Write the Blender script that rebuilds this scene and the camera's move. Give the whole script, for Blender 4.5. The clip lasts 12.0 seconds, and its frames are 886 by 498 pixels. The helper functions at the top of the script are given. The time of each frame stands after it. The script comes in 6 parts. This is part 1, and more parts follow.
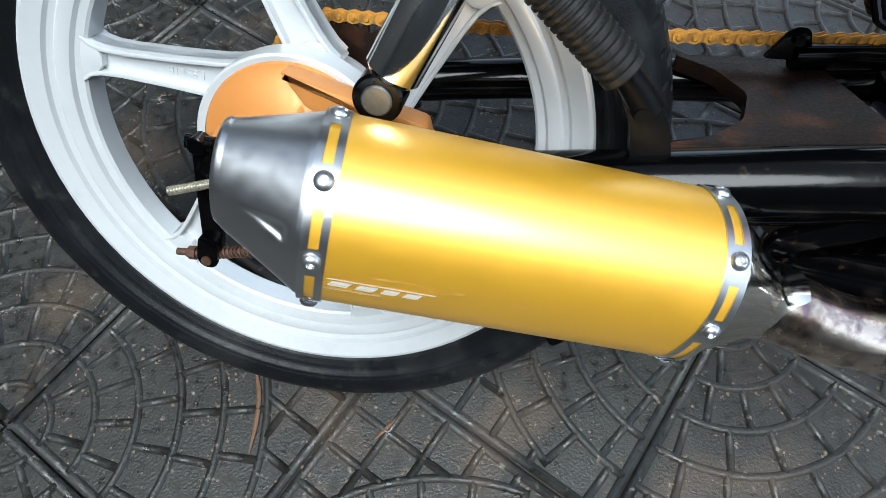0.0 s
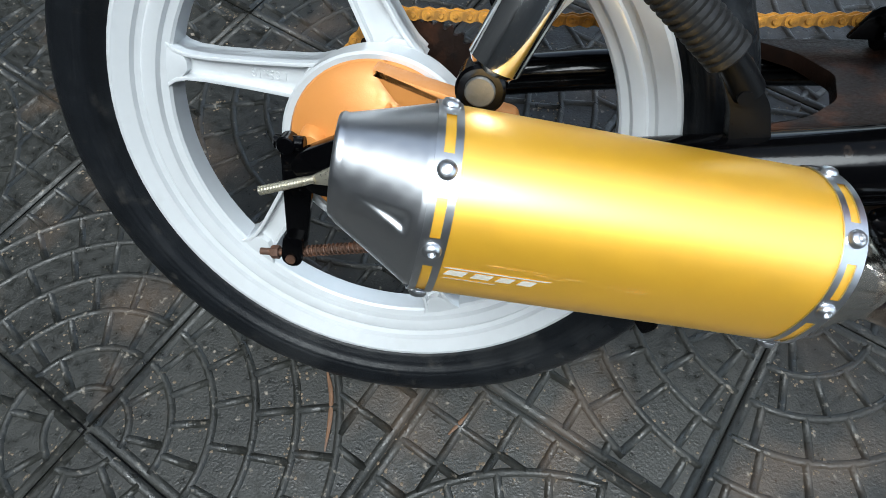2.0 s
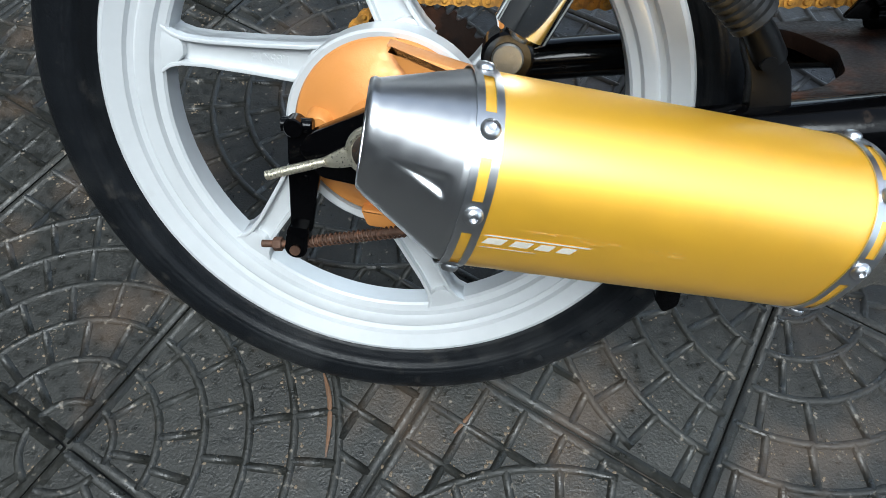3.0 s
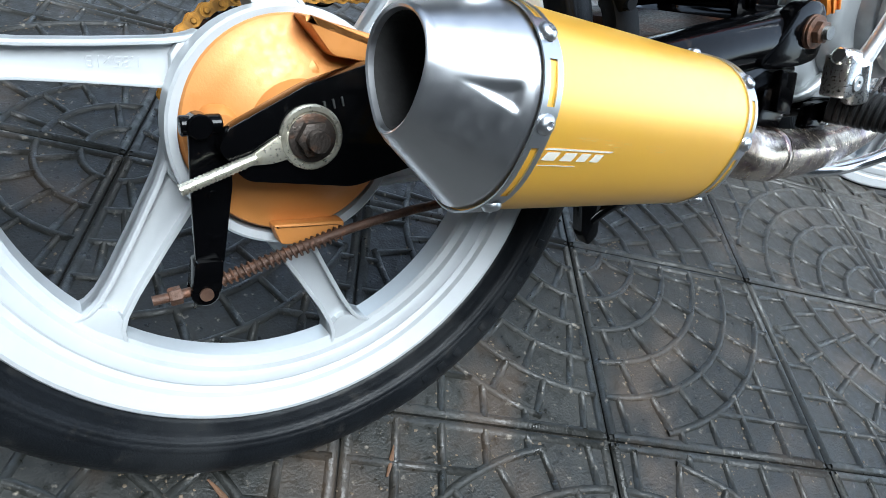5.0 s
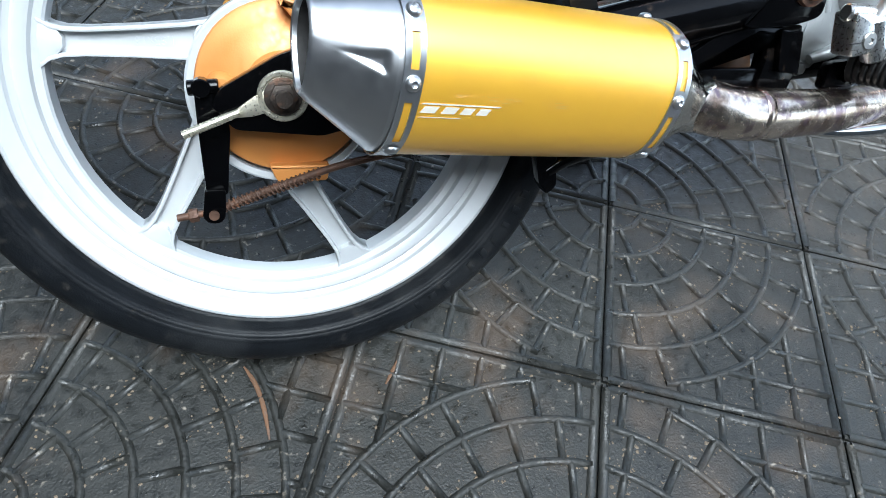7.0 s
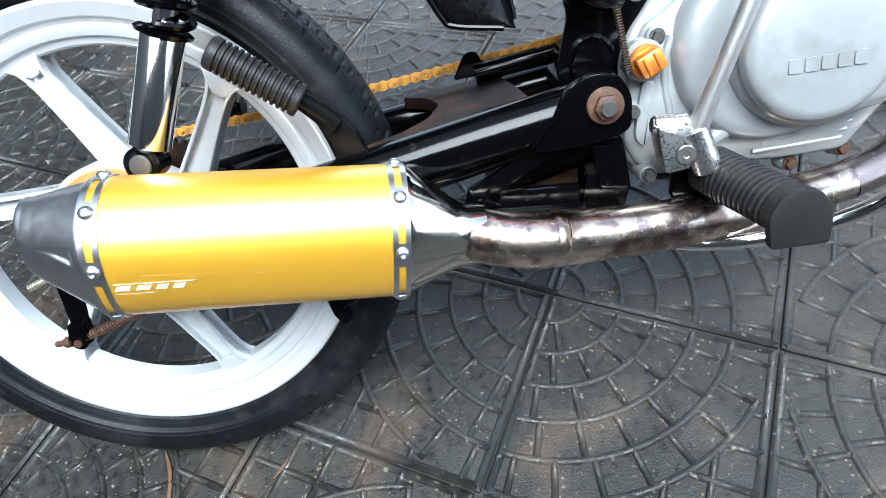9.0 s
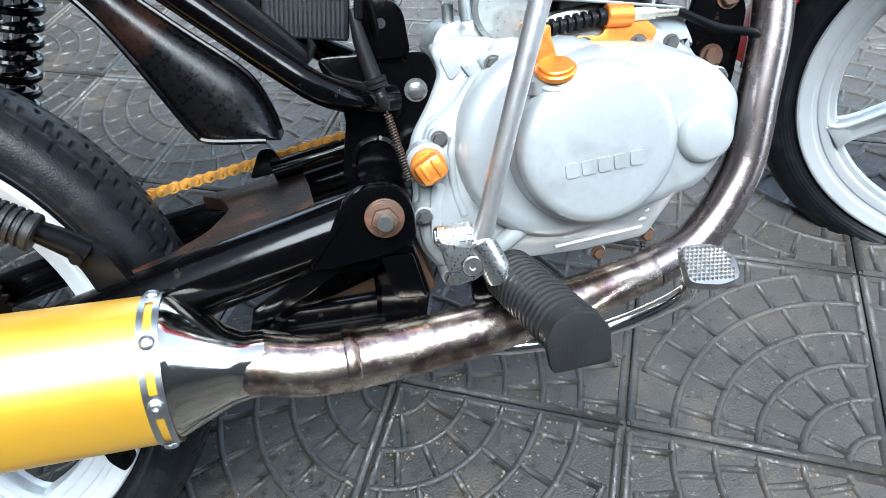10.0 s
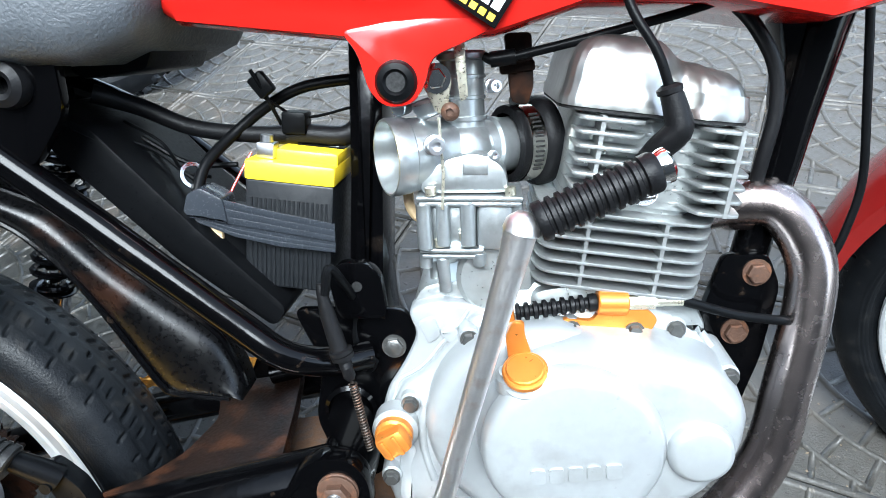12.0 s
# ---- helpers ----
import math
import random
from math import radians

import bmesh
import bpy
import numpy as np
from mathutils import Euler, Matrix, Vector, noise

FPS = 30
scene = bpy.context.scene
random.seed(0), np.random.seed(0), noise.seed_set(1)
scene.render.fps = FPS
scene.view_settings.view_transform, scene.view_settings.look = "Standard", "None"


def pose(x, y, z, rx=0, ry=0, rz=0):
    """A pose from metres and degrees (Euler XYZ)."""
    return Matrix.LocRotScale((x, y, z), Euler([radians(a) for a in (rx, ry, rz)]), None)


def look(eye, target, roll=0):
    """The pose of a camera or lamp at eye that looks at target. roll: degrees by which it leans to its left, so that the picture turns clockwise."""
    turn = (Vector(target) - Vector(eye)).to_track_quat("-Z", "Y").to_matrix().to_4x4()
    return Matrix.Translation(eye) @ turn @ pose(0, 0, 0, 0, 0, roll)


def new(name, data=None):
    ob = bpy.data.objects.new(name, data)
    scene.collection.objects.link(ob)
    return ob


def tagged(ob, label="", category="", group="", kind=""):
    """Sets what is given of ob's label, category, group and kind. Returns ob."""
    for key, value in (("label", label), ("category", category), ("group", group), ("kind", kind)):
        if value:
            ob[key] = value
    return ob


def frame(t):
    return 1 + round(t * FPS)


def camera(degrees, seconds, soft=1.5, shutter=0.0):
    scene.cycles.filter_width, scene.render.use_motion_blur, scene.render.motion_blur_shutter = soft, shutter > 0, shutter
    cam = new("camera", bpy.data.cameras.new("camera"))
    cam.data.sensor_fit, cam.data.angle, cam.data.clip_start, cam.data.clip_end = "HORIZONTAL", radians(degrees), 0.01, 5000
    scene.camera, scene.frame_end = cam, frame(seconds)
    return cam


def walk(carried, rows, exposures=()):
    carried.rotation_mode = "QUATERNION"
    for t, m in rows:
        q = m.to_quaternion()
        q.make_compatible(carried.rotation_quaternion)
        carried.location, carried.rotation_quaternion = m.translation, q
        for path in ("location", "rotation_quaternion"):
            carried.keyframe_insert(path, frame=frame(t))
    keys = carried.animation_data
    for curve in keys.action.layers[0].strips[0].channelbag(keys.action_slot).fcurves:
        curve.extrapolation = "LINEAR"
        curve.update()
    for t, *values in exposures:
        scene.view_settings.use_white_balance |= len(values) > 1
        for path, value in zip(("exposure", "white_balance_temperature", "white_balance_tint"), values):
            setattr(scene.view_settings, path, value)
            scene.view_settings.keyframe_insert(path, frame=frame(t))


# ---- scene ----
# ---- camera ----
cam = camera(70.0, 12.0, soft=0.6)
PATH = [
    (0, 0.1592, -0.1900, 0.7185, 27.00, -0.12, 9.49),
    (0.5, 0.1337, -0.2083, 0.7231, 26.99, 2.86, 9.95),
    (1, 0.1153, -0.2134, 0.7179, 27.55, 2.90, 9.53),
    (1.5, 0.1016, -0.2171, 0.7191, 27.28, 2.28, 9.43),
    (2, 0.1047, -0.2085, 0.7184, 27.31, 1.97, 8.75),
    (2.5, 0.0985, -0.2240, 0.7045, 28.19, 0.95, 8.06),
    (2.7, 0.0929, -0.2389, 0.7075, 28.12, 1.10, 8.51),
    (4.3, -0.1491, -0.1837, 0.5400, 45.51, -16.13, -28.18),
    (4.5, -0.1524, -0.1987, 0.5428, 45.06, -16.76, -28.46),
    (5, -0.1537, -0.2448, 0.5770, 43.06, -16.77, -26.87),
    (5.5, -0.1220, -0.2836, 0.6162, 40.84, -14.41, -23.12),
    (6, -0.0714, -0.3020, 0.6295, 40.69, -12.08, -20.79),
    (6.5, -0.0414, -0.3215, 0.6666, 38.75, -9.43, -18.25),
    (6.7, -0.0397, -0.3433, 0.6646, 38.07, -8.45, -16.56),
    (8.3, 0.1725, -0.4467, 0.7251, 37.54, 4.87, -5.45),
    (8.5, 0.2571, -0.4408, 0.7362, 39.42, 8.38, -2.30),
    (9, 0.3657, -0.3639, 0.7565, 38.72, 8.05, -3.83),
    (9.5, 0.4088, -0.3415, 0.7414, 42.41, 6.91, -8.84),
    (10, 0.4971, -0.2885, 0.7552, 40.38, 5.38, -11.22),
    (10.5, 0.5819, -0.2783, 0.7921, 41.21, 6.93, -5.41),
    (11, 0.6184, -0.2547, 0.8270, 43.99, 7.88, -0.17),
    (11.5, 0.6294, -0.2109, 0.8318, 45.76, 7.11, 0.49),
    (12, 0.6357, -0.1429, 0.8453, 45.04, 8.77, -0.15),
]
walk(cam, [(t, pose(*row)) for t, *row in PATH], exposures=[(0, 0.63, 5900, 3), (2.7, 0.54, 5900, 3), (4.3, 0.75, 5750, 3), (6.7, 0.95, 5650, 3), (8.5, 1.21, 5650, 3), (12, 1.55, 5700, 3)])

# ---- light: bright overcast sky ----
world = bpy.data.worlds.new("sky")
scene.world = world
world.use_nodes = True
wn = world.node_tree
wn.nodes.clear()
sky = wn.nodes.new("ShaderNodeTexSky")
sky.sky_type = "NISHITA"
sky.sun_disc = False
sky.sun_elevation = radians(65)
sky.sun_rotation = radians(176)
sky.dust_density = 2.5
sky.air_density = 1.0
sky.ozone_density = 1.0
grey = wn.nodes.new("ShaderNodeHueSaturation")
grey.inputs["Saturation"].default_value = 0.55
bg = wn.nodes.new("ShaderNodeBackground")
bg.inputs["Strength"].default_value = 0.125
wo = wn.nodes.new("ShaderNodeOutputWorld")
wn.links.new(sky.outputs[0], grey.inputs["Color"])
# the sky's strength is raised towards the horizon to brighten the far ground
way = wn.nodes.new("ShaderNodeTexCoord")
axes = wn.nodes.new("ShaderNodeSeparateXYZ")
wn.links.new(way.outputs["Generated"], axes.inputs[0])
rise = wn.nodes.new("ShaderNodeMapRange")
rise.inputs["To Min"].default_value = 3.4
rise.inputs["To Max"].default_value = 1.0
wn.links.new(axes.outputs["Z"], rise.inputs["Value"])
cloud = wn.nodes.new("ShaderNodeVectorMath")
cloud.operation = "SCALE"
wn.links.new(grey.outputs[0], cloud.inputs[0])
wn.links.new(rise.outputs[0], cloud.inputs["Scale"])
wn.links.new(cloud.outputs[0], bg.inputs["Color"])
wn.links.new(bg.outputs[0], wo.inputs["Surface"])
sun = new("sun", bpy.data.lights.new("sun", "SUN"))
sun.data.energy = 4.4
sun.data.angle = radians(40)
sun.data.color = (1.0, 0.99, 0.97)
sun.matrix_world = look((0.1, -1.5, 3.2), (0, 0, 0))


# ---- materials ----
def mat(name, color, rough=0.5, metal=0.0, coat=0.0, vary=0.12, scale=30.0, bump=0.0, bump_scale=200.0,
        stain=None, stain_amt=0.0, stain_scale=12.0, stain_low=0.5, rough_vary=0.12, spec=0.5, island=0.0, place=False, stain2=None, stain2_scale=60.0, stain2_low=0.62, coat_rough=0.08, stain2_amt=0.85, coat_ior=1.5, stain_detail=8.0):
    m = bpy.data.materials.new(name)
    m.use_nodes = True
    nt = m.node_tree
    n, l = nt.nodes, nt.links
    b = n["Principled BSDF"]
    b.inputs["Metallic"].default_value = metal
    b.inputs["Specular IOR Level"].default_value = spec
    b.inputs["Coat Weight"].default_value = coat
    b.inputs["Coat Roughness"].default_value = coat_rough
    b.inputs["Coat IOR"].default_value = coat_ior
    co = n.new("ShaderNodeTexCoord")
    where = n.new("ShaderNodeNewGeometry").outputs["Position"] if place else co.outputs["Object"]

    def noi(sc, det=5.0):
        t = n.new("ShaderNodeTexNoise")
        t.inputs["Scale"].default_value = sc
        t.inputs["Detail"].default_value = det
        l.new(where, t.inputs["Vector"])
        return t
    big, small = noi(scale), noi(scale * 9, 3.0)
    add = n.new("ShaderNodeMath")
    add.operation = "MULTIPLY_ADD"
    add.inputs[1].default_value = 0.45
    l.new(small.outputs["Fac"], add.inputs[0])
    l.new(big.outputs["Fac"], add.inputs[2])
    mr = n.new("ShaderNodeMapRange")
    mr.inputs["From Min"].default_value = 0.4
    mr.inputs["From Max"].default_value = 1.05
    mr.inputs["To Min"].default_value = 1.0 - vary
    mr.inputs["To Max"].default_value = 1.0 + vary
    l.new(add.outputs[0], mr.inputs["Value"])
    val = n.new("ShaderNodeHueSaturation")
    val.inputs["Color"].default_value = (*color, 1)
    l.new(mr.outputs[0], val.inputs["Value"])
    out = val.outputs["Color"]
    if island:
        gi = n.new("ShaderNodeObjectInfo")
        m2 = n.new("ShaderNodeMapRange")
        m2.inputs["To Min"].default_value = 1 - island
        m2.inputs["To Max"].default_value = 1 + island
        l.new(gi.outputs["Random"], m2.inputs["Value"])
        v2 = n.new("ShaderNodeHueSaturation")
        l.new(out, v2.inputs["Color"])
        l.new(m2.outputs[0], v2.inputs["Value"])
        out = v2.outputs["Color"]
    for stain, stain_amt, stain_scale, stain_low in ((stain, stain_amt, stain_scale, stain_low), (stain2, stain2_amt, stain2_scale, stain2_low)):
        if not stain:
            continue
        sn = noi(stain_scale, stain_detail)
        ramp = n.new("ShaderNodeMapRange")
        ramp.inputs["From Min"].default_value = stain_low
        ramp.inputs["From Max"].default_value = stain_low + 0.12
        ramp.inputs["To Max"].default_value = stain_amt
        l.new(sn.outputs["Fac"], ramp.inputs["Value"])
        mix = n.new("ShaderNodeMix")
        mix.data_type = "RGBA"
        l.new(ramp.outputs[0], mix.inputs["Factor"])
        l.new(out, mix.inputs["A"])
        mix.inputs["B"].default_value = (*stain, 1)
        out = mix.outputs["Result"]
    l.new(out, b.inputs["Base Color"])
    rr = n.new("ShaderNodeMapRange")
    rr.inputs["From Min"].default_value = 0.3
    rr.inputs["From Max"].default_value = 0.7
    rr.inputs["To Min"].default_value = max(0.02, rough * (1 - rough_vary * 2))
    rr.inputs["To Max"].default_value = min(1.0, rough * (1 + rough_vary * 2))
    l.new(small.outputs["Fac"], rr.inputs["Value"])
    l.new(rr.outputs[0], b.inputs["Roughness"])
    if bump:
        bn = noi(bump_scale, 4.0)
        bp = n.new("ShaderNodeBump")
        bp.inputs["Strength"].default_value = bump
        bp.inputs["Distance"].default_value = 0.001
        l.new(bn.outputs["Fac"], bp.inputs["Height"])
        l.new(bp.outputs[0], b.inputs["Normal"])
    return m


M_RIM = mat("silver_paint", (0.50, 0.515, 0.525), 0.34, 0.3, 0.0, 0.06, 12, 0.03, 900, (0.40, 0.40, 0.39), 0.4, 26, 0.62, rough_vary=0.03)
M_TYRE = mat("tyre_rubber", (0.0050, 0.0058, 0.0070), 0.40, 0, 0, 0.35, 25, 0.35, 500, (0.016, 0.017, 0.018), 0.6, 14, 0.52, spec=0.13, stain2=(0.030, 0.028, 0.025), stain2_scale=55, stain2_low=0.60, stain2_amt=0.5)
M_RUBBER = mat("black_rubber", (0.0045, 0.0045, 0.005), 0.46, 0, 0, 0.2, 40, 0.25, 600, spec=0.17)
M_BLACK = mat("black_gloss_paint", (0.0009, 0.0009, 0.0011), 0.13, 0, 0.0, 0.2, 30, 0.14, 90, (0.012, 0.009, 0.007), 0.5, 30, 0.62, spec=0.18, stain2=(0.020, 0.014, 0.010), stain2_scale=110, stain2_low=0.66, stain2_amt=0.7)
M_PANEL = mat("oily_black_paint", (0.0012, 0.0012, 0.0014), 0.30, 0, 0.0, 0.2, 30, 0.10, 60, (0.017, 0.007, 0.004), 0.7, 16, 0.57, spec=0.26, stain2=(0.020, 0.014, 0.010), stain2_scale=110, stain2_low=0.66, stain2_amt=0.7)
M_BLACKP = mat("black_plastic", (0.0028, 0.003, 0.0034), 0.36, 0, 0, 0.2, 40, 0.1, 500, spec=0.07)
M_GOLD = mat("yellow_anodised", (1.0, 0.545, 0.014), 0.47, 0.72, 1.0, 0.03, 8, 0.02, 300, (0.92, 0.47, 0.010), 0.35, 10, 0.56, rough_vary=0.03, coat_rough=0.36, coat_ior=2.2)
M_STEEL = mat("brushed_steel", (0.60, 0.61, 0.63), 0.33, 1.0, 0, 0.04, 16, 0.02, 900, rough_vary=0.05)
M_CHROME = mat("chrome", (0.80, 0.79, 0.77), 0.10, 1.0, 0, 0.05, 30, 0.03, 200)
M_DENT = mat("hammered_chrome", (0.80, 0.79, 0.78), 0.42, 1.0, 0, 0.08, 60, 0.0, 130, (0.66, 0.57, 0.52), 0.6, 70, 0.58, rough_vary=0.08)
M_FORGED = mat("worn_forged_chrome", (0.72, 0.72, 0.71), 0.30, 1.0, 0, 0.10, 50, 0.0, 90, (0.58, 0.52, 0.48), 0.5, 70, 0.60, rough_vary=0.10)
M_PIPE = mat("heat_tinted_chrome", (0.66, 0.56, 0.46), 0.24, 1.0, 0, 0.16, 14, 0.06, 90, (0.13, 0.072, 0.045), 0.85, 26, 0.50, rough_vary=0.10, stain2=(0.20, 0.13, 0.16), stain2_scale=70, stain2_low=0.50, stain2_amt=0.75)
M_PIPE2 = mat("heat_brown_chrome", (0.34, 0.29, 0.275), 0.26, 1.0, 0, 0.05, 14, 0.0, 220, (0.24, 0.175, 0.165), 0.6, 6, 0.48, rough_vary=0.05, stain_detail=2.0)
M_ORANGE = mat("orange_paint", (0.50, 0.205, 0.05), 0.46, 0.25, 0.0, 0.06, 22, 0.10, 600, (0.30, 0.12, 0.04), 0.5, 22, 0.68)
M_ORMET = mat("orange_anodised", (0.74, 0.26, 0.045), 0.36, 0.7, 0, 0.05, 40, 0.05, 600)
M_CHAIN = mat("gold_chain", (0.55, 0.265, 0.04), 0.45, 0.5, 0, 0.3, 90, 0.2, 600, (0.12, 0.06, 0.02), 0.7, 60, 0.52)
M_RUST = mat("rusty_steel", (0.070, 0.036, 0.022), 0.6, 0.35, 0, 0.4, 90, 0.6, 500, (0.15, 0.062, 0.030), 0.7, 120, 0.54)
M_DKRUST = mat("dark_rusty_steel", (0.045, 0.036, 0.030), 0.5, 0.7, 0, 0.4, 90, 0.6, 500, (0.10, 0.050, 0.028), 0.7, 110, 0.52)
M_ZINC = mat("zinc_plated", (0.66, 0.62, 0.50), 0.32, 0.9, 0, 0.12, 60, 0.2, 500, (0.42, 0.35, 0.2), 0.6, 50, 0.58)
M_CASE = mat("silver_engine_paint", (0.325, 0.34, 0.345), 0.34, 0.38, 0.0, 0.10, 14, 0.10, 260, (0.22, 0.225, 0.215), 0.75, 16, 0.54, rough_vary=0.06, stain_detail=5.0, stain2=(0.16, 0.15, 0.13), stain2_scale=130, stain2_low=0.68, stain2_amt=0.6)
M_ALU = mat("cast_aluminium", (0.40, 0.42, 0.415), 0.36, 0.75, 0, 0.12, 30, 0.10, 500, (0.33, 0.34, 0.32), 0.6, 22, 0.58)
M_FIN = mat("aluminium_fin", (0.30, 0.31, 0.305), 0.40, 0.65, 0, 0.10, 40, 0.06, 500, (0.35, 0.33, 0.28), 0.5, 24, 0.6)
M_PLATE = mat("rusty_brown_plate", (0.0080, 0.0040, 0.0026), 0.50, 0.0, 0, 0.4, 40, 0.4, 300, (0.034, 0.0130, 0.0060), 0.85, 26, 0.53, spec=0.10, stain2=(0.003, 0.0025, 0.0022), stain2_scale=60, stain2_low=0.56, stain2_amt=0.8)
M_RED = mat("red_gloss_paint", (0.50, 0.011, 0.007), 0.16, 0.0, 0.5, 0.04, 12, 0.02, 200)
M_REDDK = mat("dark_red_paint", (0.20, 0.006, 0.005), 0.2, 0.0, 0.35, 0.06, 12, 0.02, 200)
M_SEAT = mat("black_vinyl", (0.052, 0.058, 0.065), 0.5, 0, 0, 0.12, 40, 0.8, 420)
M_YELP = mat("yellow_plastic", (0.85, 0.60, 0.02), 0.38, 0, 0, 0.05, 30, 0.05, 300)
M_BEIGE = mat("beige_plastic", (0.62, 0.45, 0.25), 0.5, 0, 0, 0.08, 50, 0.1, 300)
M_TAPE = mat("dark_grey_tape", (0.020, 0.023, 0.028), 0.24, 0, 0, 0.15, 60, 0.25, 120)
M_GREYRUB = mat("grey_rubber", (0.011, 0.011, 0.011), 0.5, 0, 0, 0.2, 40, 0.25, 500, spec=0.26)
M_BATT = mat("battery_plastic", (0.0060, 0.0068, 0.0080), 0.4, 0, 0, 0.2, 40, 0.1, 400, spec=0.35)
M_SOOT = mat("sooty_steel", (0.022, 0.021, 0.020), 0.6, 0.2, 0, 0.3, 40, 0.2, 300)
M_SEAL = mat("green_sealant", (0.36, 0.45, 0.42), 0.5, 0, 0, 0.1, 60)
M_PEDAL = mat("worn_steel", (0.36, 0.35, 0.33), 0.38, 1.0, 0, 0.15, 60)
M_POLISH = mat("satin_aluminium", (0.37, 0.372, 0.358), 0.35, 0.95, 0, 0.12, 14, 0.10, 160, (0.30, 0.29, 0.265), 0.6, 18, 0.54, rough_vary=0.08)
M_ZAMAK = mat("zinc_alloy", (0.42, 0.445, 0.45), 0.34, 0.85, 0, 0.14, 30, 0.12, 260, (0.26, 0.265, 0.25), 0.6, 34, 0.54, rough_vary=0.06, stain_detail=4.0)
M_CONE = mat("polished_steel", (0.62, 0.59, 0.53), 0.12, 1.0, 0, 0.08, 30, 0.05, 120)
M_BOLT = mat("dark_steel", (0.12, 0.12, 0.115), 0.4, 0.8, 0, 0.2, 90, 0.2, 500)
M_SCRATCH = mat("scratched_gold", (0.92, 0.66, 0.26), 0.4, 0.5)
M_PRINT = mat("pale_print", (0.50, 0.47, 0.40), 0.45, 0, 0, 0.06, 60)
M_WHITE = mat("white_print", (0.80, 0.80, 0.78), 0.45, 0, 0, 0.06, 60)
# near-black put in for the shade of holes and slots; the gasket too
M_DARK = mat("recess_shade_and_gasket", (0.004, 0.004, 0.004), 0.8, 0.0, 0, 0.3, 40)
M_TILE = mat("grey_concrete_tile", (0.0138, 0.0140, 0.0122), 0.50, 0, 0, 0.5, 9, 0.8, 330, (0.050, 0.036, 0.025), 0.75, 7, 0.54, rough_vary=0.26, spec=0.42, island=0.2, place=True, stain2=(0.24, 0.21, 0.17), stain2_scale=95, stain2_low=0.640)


def far_brightness(m, color, most):
    """Paints the far ground's brightness into the base colour, paler towards +x and +y."""
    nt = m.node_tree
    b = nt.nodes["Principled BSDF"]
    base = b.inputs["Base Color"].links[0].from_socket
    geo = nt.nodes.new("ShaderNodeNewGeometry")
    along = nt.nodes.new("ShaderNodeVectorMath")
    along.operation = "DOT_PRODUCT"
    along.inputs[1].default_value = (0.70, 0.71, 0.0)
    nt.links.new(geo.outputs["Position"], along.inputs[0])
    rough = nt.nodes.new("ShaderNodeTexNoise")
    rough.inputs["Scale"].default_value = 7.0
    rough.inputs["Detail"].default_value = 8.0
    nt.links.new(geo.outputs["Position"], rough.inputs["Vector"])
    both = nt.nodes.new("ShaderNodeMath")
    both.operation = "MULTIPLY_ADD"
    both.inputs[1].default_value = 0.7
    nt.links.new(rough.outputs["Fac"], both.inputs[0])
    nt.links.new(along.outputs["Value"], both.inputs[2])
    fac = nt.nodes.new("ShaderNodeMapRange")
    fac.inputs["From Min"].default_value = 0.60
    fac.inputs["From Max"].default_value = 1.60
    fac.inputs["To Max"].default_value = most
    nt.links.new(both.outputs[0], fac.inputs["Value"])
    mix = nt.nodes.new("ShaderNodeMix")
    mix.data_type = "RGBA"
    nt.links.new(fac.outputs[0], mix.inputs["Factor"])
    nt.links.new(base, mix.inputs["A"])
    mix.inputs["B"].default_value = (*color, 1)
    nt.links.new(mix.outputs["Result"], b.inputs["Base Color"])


# the far tiles' extra brightness is put into their colour
far_brightness(M_TILE, (0.062, 0.057, 0.050), 0.85)
M_STREAK = mat("rust_streak", (0.11, 0.055, 0.026), 0.7, 0, 0, 0.4, 60, 0.5, 300, (0.07, 0.05, 0.04), 0.8, 60, 0.5, place=True)
M_SAND = mat("sand_grains", (0.12, 0.092, 0.062), 0.9, 0, 0, 0.5, 40, place=True)
M_GROUT = mat("sandy_joint", (0.022, 0.022, 0.019), 0.7, 0, 0, 0.4, 5, 0.5, 160, (0.075, 0.044, 0.025), 0.55, 5, 0.60, place=True, stain_detail=4.0)


# ---- mesh helpers ----
def part(name, bm, material, parent=None, label="", flat=False, sharp=40):
    bmesh.ops.recalc_face_normals(bm, faces=bm.faces[:])
    if not flat:
        lim = radians(sharp)
        for f in bm.faces:
            f.smooth = True
        for e in bm.edges:
            if len(e.link_faces) != 2 or e.calc_face_angle(0) > lim:
                e.smooth = False
    me = bpy.data.meshes.new(name)
    bm.to_mesh(me)
    bm.free()
    me.materials.append(material)
    ob = new(name, me)
    if parent is not None:
        ob.parent = parent
    if label:
        ob["label"] = label
    return ob


def B():
    return bmesh.new()


def basis(d):
    d = Vector(d).normalized()
    u = d.orthogonal().normalized() if abs(d.z) > 0.95 else d.cross(Vector((0, 0, 1))).normalized()
    return d, u, d.cross(u).normalized()


def spline(pts, n):
    """Catmull-Rom points through pts, n steps a span."""
    p = [Vector(q) for q in pts]
    p = [p[0] * 2 - p[1]] + p + [p[-1] * 2 - p[-2]]
    out = []
    for i in range(1, len(p) - 2):
        for k in range(n):
            t = k / n
            a, b, c, d = p[i - 1], p[i], p[i + 1], p[i + 2]
            out.append(0.5 * (2 * b + (c - a) * t + (2 * a - 5 * b + 4 * c - d) * t * t + (3 * b - a - 3 * c + d) * t ** 3))
    out.append(p[-2])
    return out


